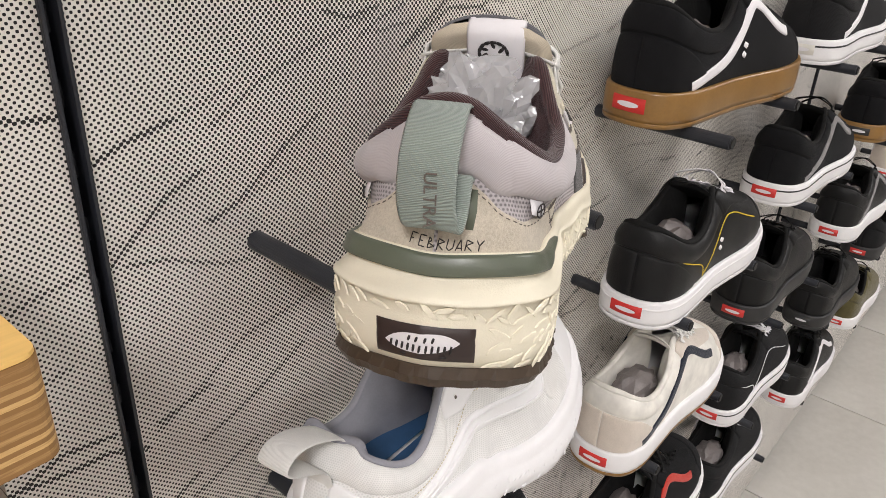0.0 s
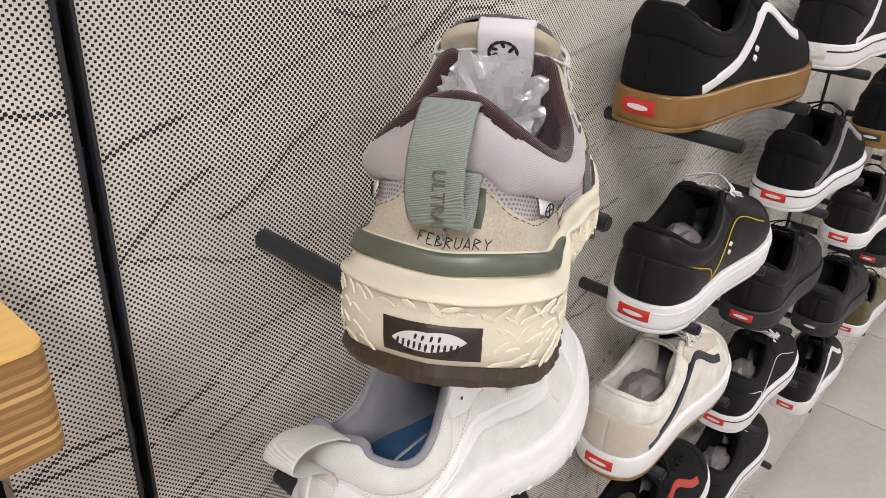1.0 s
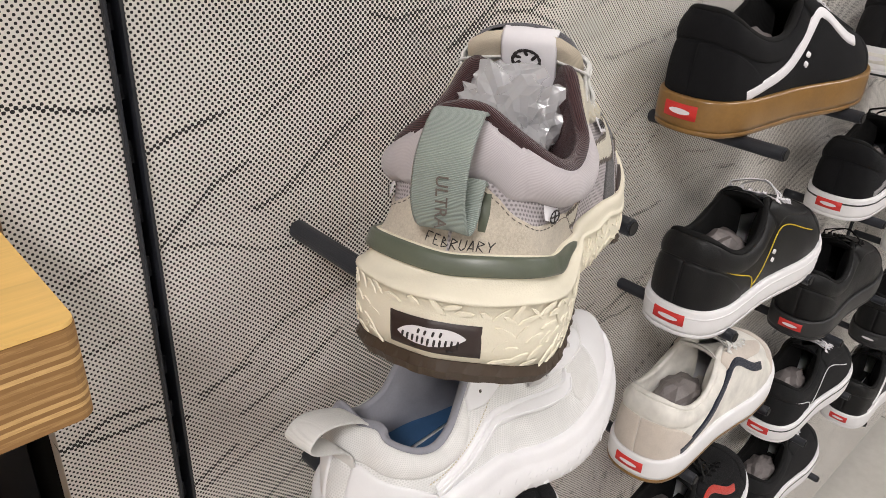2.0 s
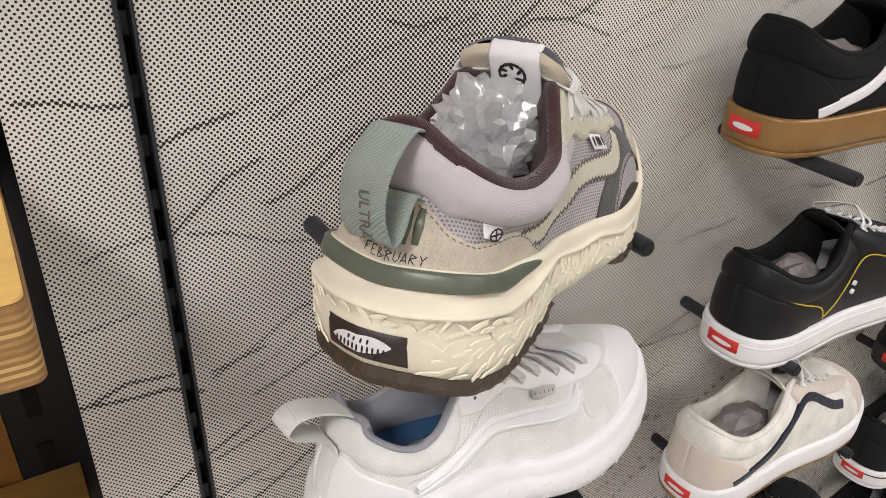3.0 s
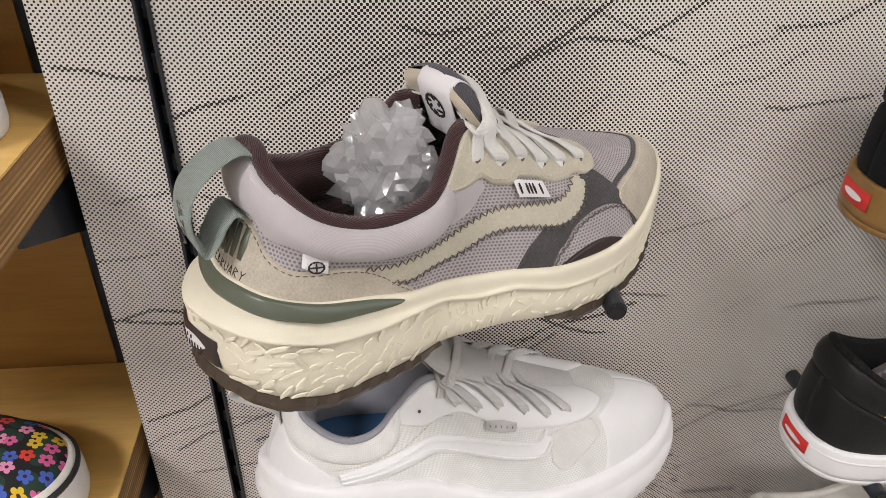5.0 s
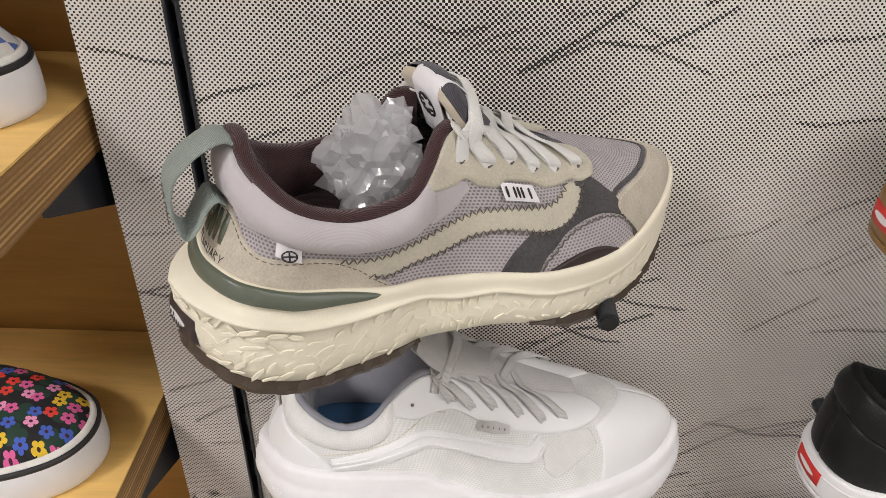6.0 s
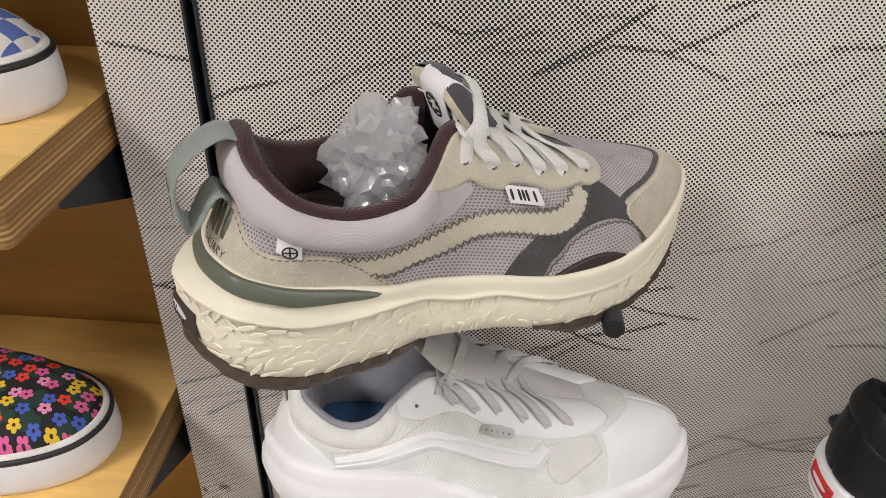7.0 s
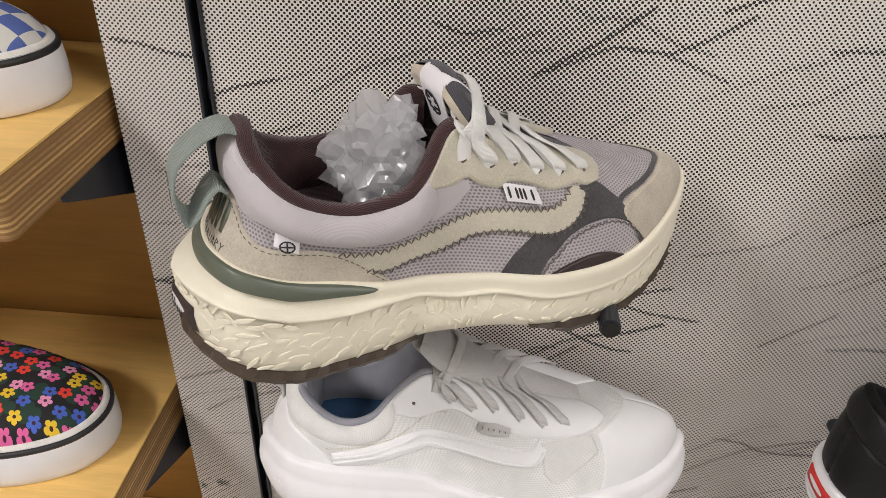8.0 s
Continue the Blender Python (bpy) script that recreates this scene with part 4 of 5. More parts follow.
def skate_shoe(name, m, label, spec):
    """A low lace-up skate shoe with a straight rubber wall."""
    sh = shoe_base(name, m, label, spec.get("group", "shoes on the wall"))
    base, top, up = generic_upper(spec)
    v = np.linspace(-0.03, 1, 22)
    sheet("upper", up(Q[:, None], v[None, :]), M[spec["upper"]], sh, wrap_a=True)
    z0 = spec.get("wall", 0.022)

    def at(q, off, z):
        return (base(q) + outward(base, q) * off) * [1, 1, 0] + UP * z
    rings = [at(Q, -0.004, z0 + 0.001), at(Q, 0.002, z0 + 0.0035), at(Q, 0.0042, z0 + 0.003), at(Q, 0.005, z0 + 0.001), at(Q, 0.0052, z0 * 0.6), at(Q, 0.0052, z0 * 0.25), at(Q, 0.0046, 0.0015)]
    ringed("sole", rings, M[spec["sole"]], sh)
    tread = [at(Q, 0.0042, 0.0018), at(Q, 0.0049, 0.001), at(Q, 0.0045, -0.0025), at(Q, 0.001, -0.003)]
    ringed("outsole", tread, M[spec.get("tread", spec["sole"])], sh)
    if spec.get("line"):
        qq = Q
        ln = [at(qq, 0.0049, z0 - 0.003), at(qq, 0.0057, z0 - 0.0035), at(qq, 0.0057, z0 - 0.0048), at(qq, 0.0049, z0 - 0.0053)]
        sheet("foxing_line", np.stack(ln, 1), M[spec["line"]], sh, wrap_a=True)
    # heel tab in rubber, with its plain mark
    qq = np.linspace(-0.056, 0.056, 12)
    r = [at(qq, 0.0050, z0 * 0.88), at(qq, 0.0060, z0 * 0.86), at(qq, 0.0060, z0 * 0.38), at(qq, 0.0050, z0 * 0.36)]
    tab = sheet("heel_tab", np.stack(r, 1), M[spec.get("mark", "red")], sh)
    qq = np.linspace(-0.036, 0.036, 12)
    bulge = np.sqrt(np.clip(1 - (qq / 0.038)**2, 0, 1))
    r = [at(qq, 0.0063, z0 * 0.62) + UP * (k * bulge * z0 * 0.10)[:, None] for k in (-1, 0, 1)]
    sheet("emblem", np.stack(r, 1), M["tag"], tab)
    # panels
    for sg in (1, -1):
        patch("heel_counter", up, [(0, 0.02), (sg * 0.1, 0.02), (sg * 0.22, 0.02), (sg * 0.30, 0.02)], [(0, 0.62), (sg * 0.1, 0.62), (sg * 0.2, 0.55), (sg * 0.302, 0.12)], 0.0012, M[spec.get("counter", spec["upper"])], sh, na=24, nb=8)
        patch("eyestay", up, [(sg * 0.56, 0.62), (sg * 0.68, 0.62), (sg * 0.82, 0.60), (sg * 0.9, 0.62)], [(sg * 0.56, 0.98), (sg * 0.68, 0.985), (sg * 0.82, 0.985), (sg * 0.9, 0.985)], 0.0013, M[spec.get("counter", spec["upper"])], sh, na=24, nb=8)
        if spec.get("stripe"):
            strip("side_stripe", up, [(sg * 0.20, 0.10), (sg * 0.33, 0.32), (sg * 0.45, 0.52), (sg * 0.55, 0.66), (sg * 0.60, 0.70), (sg * 0.64, 0.66), (sg * 0.67, 0.55), (sg * 0.70, 0.46), (sg * 0.735, 0.42)], spec.get("stripe_wide", 0.0095), 0.0016, M[spec["stripe"]], sh)
        if spec.get("thread"):
            stitches("seam", up, [(sg * 0.01, 0.68), (sg * 0.12, 0.68), (sg * 0.24, 0.60), (sg * 0.33, 0.42), (sg * 0.36, 0.1)], M[spec["thread"]], sh, 0.0026, 0.0024, 0, 0.0008, 0.0009)
            stitches("seam", up, [(sg * 0.36, 0.16), (sg * 0.46, 0.42), (sg * 0.55, 0.58), (sg * 0.62, 0.52), (sg * 0.74, 0.35)], M[spec["thread"]], sh, 0.0026, 0.0024, 0, 0.0008, 0.0009)
        if spec.get("badge"):
            sq = []
            for i in range(4):
                qv = (sg * (0.50 + 0.009 * (i % 2) + 0.018 * (i // 2) * 0.5), 0.28 + 0.10 * (i % 2) - 0.03 * (i // 2))
                p, n, _, _ = frame_of(up, np.array(qv[0]), np.array(qv[1]))
                sq.append((p + n * 0.0008, p + n * 0.0008 + UP * 0.004 + np.array([0.002, 0, 0]), n))
            vv, ff = bars(sq, 0.0045, 0.0006)
            link_mesh("badge", vv, ff, M["tag"], sh)
    patch("toe_cap", up, [(0.80, 0.03), (0.9, 0.03), (1.0, 0.03), (1.1, 0.03), (1.2, 0.03)], [(0.80, 0.42), (0.9, 0.60), (1.0, 0.66), (1.1, 0.60), (1.2, 0.42)], 0.0010, M[spec.get("toe", spec.get("counter", spec["upper"]))], sh, na=36, nb=8) if not spec.get("no_cap") else None
    if spec.get("heel_patch"):
        patch("heel_patch", up, [(-0.075, 0.66), (0, 0.68), (0.075, 0.66)], [(-0.075, 0.95), (0, 0.96), (0.075, 0.95)], 0.0012, M[spec["heel_patch"]], sh, na=16, nb=6)
    patch("collar_pad", up, [(-0.56, 0.66), (-0.25, 0.62), (0, 0.64), (0.25, 0.62), (0.56, 0.66)], [(-0.56, 0.99), (-0.25, 0.99), (0, 0.99), (0.25, 0.99), (0.56, 0.99)], 0.0006, M[spec.get("collar", spec["upper"])], sh, na=60, nb=10, puff=0.0028)
    lining("lining", top, M[spec.get("lining", "black_lining")], sh, 0.66, z0 + 0.004, 0.003, 0.004)
    insole(top, z0 + 0.006, M[spec.get("lining", "black_lining")], sh)
    # tongue
    path = np.array([(0.205, z0 + 0.036), (0.175, z0 + 0.047), (0.145, z0 + 0.060), (0.122, z0 + 0.073), (0.114, z0 + 0.080)])
    tongue(sh, path, (0.012, 0.015, 0.018, 0.021, 0.020), M[spec.get("tongue", spec["upper"])], M[spec.get("lining", "black_lining")], 0.005)
    lacing(sh, up, 5, (0.64, 0.88), 0.86, M[spec.get("lace", "black_lining")], 0.0052, 0.003)
    if spec.get("stuffing", True):
        crumple("paper_wad", (0.084, 0, z0 + 0.026), (0.040, 0.022, 0.022), M["stuffing"], sh, spec.get("seed", 1), 0.8, 1.6, "crumpled paper stuffing", 3)
    return sh


def tongue(sh, path, half, front, back, thick):
    f = hermite(np.linspace(0, 1, len(path)), path)
    w = hermite(np.linspace(0, 1, len(half)), list(half))
    a = np.linspace(0, 1, 24)
    c, hw = f(a), w(a)[:, 0]
    t = np.gradient(c, axis=0)
    t /= np.linalg.norm(t, axis=1, keepdims=True)
    nx = np.stack([t[:, 1], -t[:, 0]], 1)
    nx = nx * np.sign(nx[:, 1:2])
    b = np.linspace(-1, 1, 17)
    rows = []
    for sgn in (1, -1):
        r = []
        for i in range(24):
            arch = -0.22 * hw[i] * b**2
            swell = thick / 2 * np.sqrt(np.clip(1 - b**4, 0, 1)) * math.sqrt(max(0.03, 1 - max(0, (a[i] - 0.85) / 0.15)**2))
            off = arch + sgn * swell
            r.append(np.stack([c[i, 0] + nx[i, 0] * off, b * hw[i], c[i, 1] + nx[i, 1] * off], -1))
        rows.append(np.array(r))
    sheet("tongue_front", rows[0], front, sh)
    sheet("tongue_back", rows[1], back, sh)


def lacing(sh, up, count, reach, v, material, width, rise):
    """Flat laces that cross the throat, from side to side, and come up out of their eyelets."""
    eyes = reach if len(reach) == count and count > 2 else [(a, v) for a in np.linspace(reach[0], reach[1], count)]

    def eye(sg, i):
        p, n, _, _ = frame_of(up, np.array(sg * eyes[i][0]), np.array(eyes[i][1]))
        return p, n
    def over(sg, i, k, lift):
        """A point on the way from an eyelet over the lace panel to the throat."""
        q, v0 = eyes[i]
        p, n, _, _ = frame_of(up, np.array(sg * max(q - 0.02 * k, 0.598 + 0.014 * k)), np.array(v0 + (0.97 - v0) * k))
        return p + n * lift
    for i in range(1, count):
        for sg in (1, -1):
            j = i - 1
            a, na = eye(sg, i)
            b, nb = eye(-sg, j)
            e1, e2 = over(sg, i, 0.9, rise * 0.6), over(-sg, j, 0.9, rise * 0.45)
            ahead = np.array([0.008, 0, 0.004]) if i == 1 else np.zeros(3)
            e1, e2 = e1 + ahead, e2 + ahead
            mid = (e1 + e2) / 2 + UP * rise * (0.75 if sg > 0 else 0.45) + ahead
            path = [a - na * 0.001, over(sg, i, 0.12, 0.0032), over(sg, i, 0.5, 0.0040), e1, mid, e2, over(-sg, j, 0.55, 0.0032), b + nb * 0.0015]
            band("lace", path, width, 0.0013, material, sh, across=(0.9, 0, -0.42), n=34)


def slip_on(name, m, label, cloth):
    """A slip-on with a plain vamp, of which the shelf shows the toe."""
    sh = shoe_base(name, m, label, "shoes on the shelves")
    base, top, up = generic_upper({"wall": 0.030, "high": 0.9})
    sheet("upper", up(Q[:, None], np.linspace(-0.03, 1, 24)[None, :]), cloth, sh, wrap_a=True)
    q = np.linspace(0.62, 1.38, 60)
    w = np.where(q > 1, q - 2, q)
    t = top(w)
    sheet("vamp", np.stack([t - UP * 0.0005, t * [1, 0.5, 1] + UP * 0.003, t * [1, 0.0, 1] + UP * 0.004], 1), cloth, sh)

    def at(q, off, z):
        return (base(q) + outward(base, q) * off) * [1, 1, 0] + UP * z
    rings = [at(Q, -0.004, 0.031), at(Q, 0.0025, 0.0335), at(Q, 0.0048, 0.033), at(Q, 0.0056, 0.031), at(Q, 0.0066, 0.018), at(Q, 0.0066, 0.006), at(Q, 0.0055, 0.001), at(Q, 0.004, 0.0)]
    ringed("sole", rings, M["white_rubber"], sh, "white rubber sole")
    ln = [at(Q, 0.0030, 0.0334), at(Q, 0.0048, 0.0337), at(Q, 0.0058, 0.0318), at(Q, 0.0057, 0.0298), at(Q, 0.0048, 0.0296)]
    sheet("foxing_line", np.stack(ln, 1), M["black_rubber"], sh, "black line round the sole", wrap_a=True)
    ln = [at(Q, -0.0030, 0.0328), at(Q, -0.0022, 0.0365), at(Q, 0.0012, 0.0362), at(Q, 0.0028, 0.0338)]
    sheet("piping", np.stack(ln, 1), M["ivory"], sh, "pale edge above the sole", wrap_a=True)
    lining("lining", top, M["black_lining"], sh, 0.66, 0.036, 0.003, 0.004)
    insole(top, 0.036, M["black_lining"], sh)
    return sh


def white_runner(m):
    """The all white trainer with a looped heel tape."""
    sh = shoe_base("white_trainer", m, "all white running shoe with grey laces and blue insole on pegs")
    s13 = (0, 0.06, 0.12, 0.2, 0.3, 0.4, 0.47, 0.54, 0.6, 0.7, 0.8, 0.9, 1)
    bx = (0.0047, 0.011, 0.0226, 0.0458, 0.0781, 0.1084, 0.1194, 0.1305, 0.1436, 0.1789, 0.2221, 0.2627, 0.2812)
    by = (0, 0.0146, 0.0283, 0.0383, 0.0416, 0.0414, 0.042, 0.0425, 0.046, 0.0509, 0.0434, 0.0245, 0)
    bz = (0.0392, 0.0389, 0.0393, 0.0404, 0.0409, 0.0383, 0.0325, 0.0300, 0.0268, 0.026, 0.0285, 0.0334, 0.0437)
    tx = (0.0269, 0.0287, 0.0286, 0.0408, 0.058, 0.0753, 0.0847, 0.0952, 0.1075, 0.1447, 0.1768, 0.1975, 0.207)
    ty = (0, 0.0156, 0.0223, 0.0291, 0.0318, 0.0303, 0.0289, 0.0262, 0.0219, 0.0144, 0.0111, 0.008, 0)
    tz = (0.0888, 0.0913, 0.086, 0.0748, 0.0677, 0.0728, 0.0849, 0.0961, 0.1021, 0.0924, 0.0816, 0.0755, 0.0735)
    base, top = loop(list(zip(s13, bx, by, bz))), loop(list(zip(s13, tx, ty, tz)))
    up = upper_form(base, top, ramp((0, 0.0), (0.3, 0.0), (0.6, -0.005), (1, 0.001)), ramp((0, 0.4), (0.5, 0.45), (1, 0.66)),
                    ramp((0, 0.3), (0.4, 0.3), (0.6, 0.5), (1, 0.55)), ramp((0, 0.001), (0.3, 0.003), (0.6, -0.005), (1, 0.0)), ramp((0, -0.3), (0.4, -0.3), (0.6, -0.08), (1, 0.0)))
    sheet("upper", up(Q[:, None], np.linspace(-0.03, 1, 34)[None, :]), M["white_knit"], sh, wrap_a=True)
    wav = ramp(*[(a, b + 0.001) for a, b in zip(s13, bz)])
    low = ramp((0, 0.004), (0.1, 0.001), (0.3, 0.0), (0.5, 0.002), (0.7, -0.006), (0.85, -0.004), (1, 0.012))

    def at(q, off, z):
        return (base(q) + outward(base, q) * np.broadcast_to(off, q.shape)[:, None]) * [1, 1, 0] + UP * np.broadcast_to(z, q.shape)[:, None]
    w, l = wav(Q), low(Q)
    rings = [at(Q, -0.004, w - 0.001), at(Q, 0.002, w + 0.001), at(Q, 0.0045, w), at(Q, 0.0062, w - 0.002), at(Q, 0.0066, w * 0.75 + l * 0.25), at(Q, 0.0074, w * 0.66 + l * 0.34), at(Q, 0.009, w * 0.6 + l * 0.4), at(Q, 0.0098, w * 0.35 + l * 0.65), at(Q, 0.0075, l + 0.003), at(Q, 0.005, l)]
    ringed("sole", rings, M["white_rubber"], sh, "white foam sole")
    rg, segs = random.Random(8), []
    for i in range(260):
        q, k = rg.uniform(-0.95, 0.95), rg.uniform(0.1, 0.55)
        qa = np.array([q])
        p = at(qa, 0.0094 - 0.004 * abs(k - 0.45), low(qa) + (wav(qa) - low(qa)) * k)[0]
        n = outward(base, qa)[0]
        t = np.cross(UP, n)
        a = rg.uniform(0.4, 1.3)
        d = (t * math.cos(a) + UP * math.sin(a)) * rg.uniform(0.002, 0.0045)
        segs.append((p - d / 2, p + d / 2, n))
    vv, ff = bars(segs, 0.0013, 0.0006)
    tagged(link_mesh("sole_relief", vv, ff, M["white_rubber"], sh, "", False), kind="stuff")
    for sg in (1, -1):
        patch("heel_counter", up, [(sg * 0.03, 0.0), (sg * 0.10, 0.0), (sg * 0.16, 0.0), (sg * 0.225, 0.0)], [(sg * 0.03, 0.60), (sg * 0.09, 0.52), (sg * 0.17, 0.36), (sg * 0.226, 0.04)], 0.0012, M["white_skin"], sh, na=26, nb=8)
        patch("toe_overlay", up, [(sg * 0.717, 0.20), (sg * 0.735, 0.12), (sg * 0.765, 0.20), (sg * 0.812, 0.34)], [(sg * 0.722, 0.40), (sg * 0.753, 0.45), (sg * 0.79, 0.49), (sg * 0.815, 0.49)], 0.0008, M["pearl"], sh, "pearl mesh patch", na=26, nb=8)
        patch("toe_skin", up, [(sg * 0.80, 0.0), (sg * 0.86, 0.0), (sg * 0.93, 0.0), (sg * 0.999, 0.0)], [(sg * 0.826, 0.50), (sg * 0.87, 0.60), (sg * 0.93, 0.68), (sg * 0.999, 0.72)], 0.0006, M["white_skin"], sh, na=26, nb=8)
        patch("eyestay", up, [(sg * 0.455, 0.86), (sg * 0.499, 0.663), (sg * 0.583, 0.605), (sg * 0.638, 0.48), (sg * 0.711, 0.451), (sg * 0.766, 0.461), (sg * 0.819, 0.518), (sg * 0.88, 0.66)], [(sg * 0.48, 0.985), (sg * 0.54, 0.985), (sg * 0.60, 0.985), (sg * 0.66, 0.985), (sg * 0.72, 0.985), (sg * 0.80, 0.985), (sg * 0.87, 0.985), (sg * 0.93, 0.985)], 0.0014, M["white_skin"], sh, "smooth white lace panel", na=40, nb=10)
        line = [(sg * 0.218, 0.14), (sg * 0.294, 0.316), (sg * 0.373, 0.47), (sg * 0.465, 0.49), (sg * 0.533, 0.37), (sg * 0.614, 0.306), (sg * 0.669, 0.297), (sg * 0.705, 0.316), (sg * 0.724, 0.40)]
        strip("side_wave", up, line, lambda t: 0.0125 - 0.003 * np.abs(2 * t - 1)**3, 0.0015, M["white_skin"], sh, "smooth white side wave", n=60)
        strip("wave_ridge", up, [(q, v + 0.045) for q, v in line], 0.0016, 0.0024, M["white_skin"], sh, n=60)
        strip("wave_ridge", up, [(q, v - 0.045) for q, v in line], 0.0016, 0.0024, M["white_skin"], sh, n=60)
        stitches("seam", up, [(sg * 0.205, 0.345), (sg * 0.318, 0.576), (sg * 0.40, 0.64), (sg * 0.446, 0.65), (sg * 0.538, 0.644), (sg * 0.567, 0.605)], M["thread_pale"], sh, 0.0024, 0.0016, 0, 0.0006, 0.0004)
        p, n, dq, dv = frame_of(up, np.array(sg * 0.517), np.array(0.807))
        vv, ff = bars([(p + n * 0.001 - UP * 0.0012, p + n * 0.001 + UP * 0.0012, n)], 0.0026, 0.0010)
        link_mesh("eyelet", vv, ff, M["thread"], sh)
        p, n, dq, dv = frame_of(up, np.array(sg * 0.650), np.array(0.475))
        d = dq / np.linalg.norm(dq) * 0.0100
        vv, ff = bars([(p + n * 0.0016 - d, p + n * 0.0016 + d, n)], 0.0085, 0.0009)
        tag = link_mesh("side_tag", vv, ff, M["grey_lace"], sh)
        vv, ff = bars([(p + n * 0.0027 + d * k * 0.36 - UP * 0.001, p + n * 0.0027 + d * k * 0.36 + UP * 0.001, n) for k in (-2, -1, 0, 1, 2)], 0.0009, 0.0003)
        link_mesh("tag_bars", vv, ff, M["grey_insole"], tag)
    patch("collar_pad", up, [(-0.44, 0.80), (-0.32, 0.60), (-0.2, 0.50), (0, 0.62), (0.2, 0.50), (0.32, 0.60), (0.44, 0.80)], [(-0.50, 0.985), (-0.34, 0.985), (-0.2, 0.985), (0, 0.985), (0.2, 0.985), (0.34, 0.985), (0.50, 0.985)], 0.0006, M["pearl"], sh, "padded pearl mesh collar", na=60, nb=10, puff=0.0030)
    lining("lining", top, M["grey_insole"], sh, 0.66, 0.038, 0.0026, 0.002, "grey lining")
    insole(top, 0.045, M["blue"], sh)
    path = np.array([(0.209, 0.0735), (0.175, 0.0845), (0.145, 0.097), (0.120, 0.112), (0.106, 0.125)])
    tongue(sh, path, (0.012, 0.016, 0.021, 0.026, 0.025), M["grey_lace"], M["ivory"], 0.006)
    lacing(sh, up, 7, ((0.577, 0.788), (0.598, 0.67), (0.630, 0.61), (0.669, 0.634), (0.709, 0.595), (0.743, 0.56), (0.782, 0.576)), 0.88, M["grey_lace"], 0.0058, 0.0045)
    tl = band("tongue_label", [(0.1135, 0, 0.098), (0.106, 0, 0.108), (0.0985, 0, 0.117), (0.0985, 0, 0.1265), (0.106, 0, 0.1300), (0.114, 0, 0.124)], 0.026, 0.0012, M["grey_lace"], sh, "grey label folded over the tongue", across=(0, 1, 0), n=30)
    vv, ff = bars([(np.array([0.1035, -0.009 + 0.0036 * i, 0.1096]), np.array([0.0998, -0.009 + 0.0036 * i, 0.1150]), np.array([-0.8, 0, -0.5])) for i in range(6)], 0.0016, 0.0003)
    link_mesh("label_bars", vv, ff, M["grey_insole"], tl)
    band("heel_loop", [(0.032, 0, 0.088), (0.022, 0, 0.096), (0.006, 0, 0.103), (-0.006, 0, 0.1035), (-0.0125, 0, 0.098), (-0.008, 0, 0.092), (0.004, 0, 0.086), (0.014, 0, 0.078), (0.0165, 0, 0.062)], 0.022, 0.0016, M["lace"], sh, "white heel tape loop", across=(0, 1, 0))
    return sh


# ---------------------------------------------------------------- placing the shoes
HERO = pose(0.0397, -0.1690, 1.3658, -0.78, 1.59, 28.28)
sh, up, top, base, sole_at = feature_shoe(HERO)


def spot(c, r, yaw=27.0, dx=0.0, dy=0.0):
    """Where a shoe's heel sits over the pegs of a column and row."""
    return pose(0.033 + COL * c + dx, -0.089 + dy, PEG_Z - ROW * r + 0.0092, 0, 0, yaw)


white_runner(pose(0.0419, -0.0911, 1.1881, -5.74, 1.06, 4.69))
skate_shoe("skate_shoe", spot(1, 0, -3, 0.013, 0.040), "black suede skate shoe with white stripe and gum sole",
           dict(upper="black_suede", counter="black_suede", stripe="tag", sole="gum", badge=True, lace="tag", wall=0.024, seed=2))
skate_shoe("skate_shoe", pose(0, 0, -0.004) @ spot(1, 1, 3, 0.0085, 0.009), "black leather skate shoe with yellow seams and white sole",
           dict(upper="black_leather", sole="white_rubber", thread="yellow", badge=True, line="white_rubber", lace="tag", seed=3))
skate_shoe("skate_shoe", spot(1, 2, 3, 0.0, 0.012), "ivory skate shoe with beige heel, navy stripe and white sole",
           dict(upper="ivory", counter="beige_suede", collar="ivory", stripe="navy", sole="white_rubber", tread="gum", lining="ivory", lace="lace", tongue="ivory", seed=4))
skate_shoe("skate_shoe", spot(1, 3, 3), "black skate shoe with red side stripe and white sole",
           dict(upper="black_suede", stripe="red_cloth", sole="white_rubber", lace="black_lining", line="black_rubber", badge=True, seed=5))
skate_shoe("skate_shoe", spot(0, 2, 10), "all black suede skate shoe on pegs", dict(upper="black_suede", sole="white_rubber", seed=6))
skate_shoe("skate_shoe", spot(2, 0, 3, 0.004, 0.018), "black canvas skate shoe with white sole and black line", dict(upper="black_canvas", stripe="tag", sole="white_rubber", line="black_rubber", mark="ivory", no_cap=True, seed=7))
skate_shoe("skate_shoe", spot(2, 1, 1, 0.004, 0.018), "black suede skate shoe with grey heel patch and white sole", dict(upper="black_suede", heel_patch="grey_suede", stripe="grey_suede", sole="white_rubber", line="black_rubber", seed=8))
skate_shoe("skate_shoe", spot(2, 2, 4, 0.004, 0.018), "all black skate shoe with black rubber sole", dict(upper="black_leather", sole="black_rubber", stuffing=False, seed=9))
skate_shoe("skate_shoe", spot(2, 3, 2, 0.004, 0.018), "black canvas skate shoe with white seams and white sole", dict(upper="black_canvas", thread="tag", sole="white_rubber", line="black_rubber", lace="tag", seed=10))
skate_shoe("skate_shoe", spot(2, 4, 3, 0.004, 0.018), "black skate shoe with white sole on the lowest pegs", dict(upper="black_canvas", sole="white_rubber", line="black_rubber", lace="tag", seed=11))
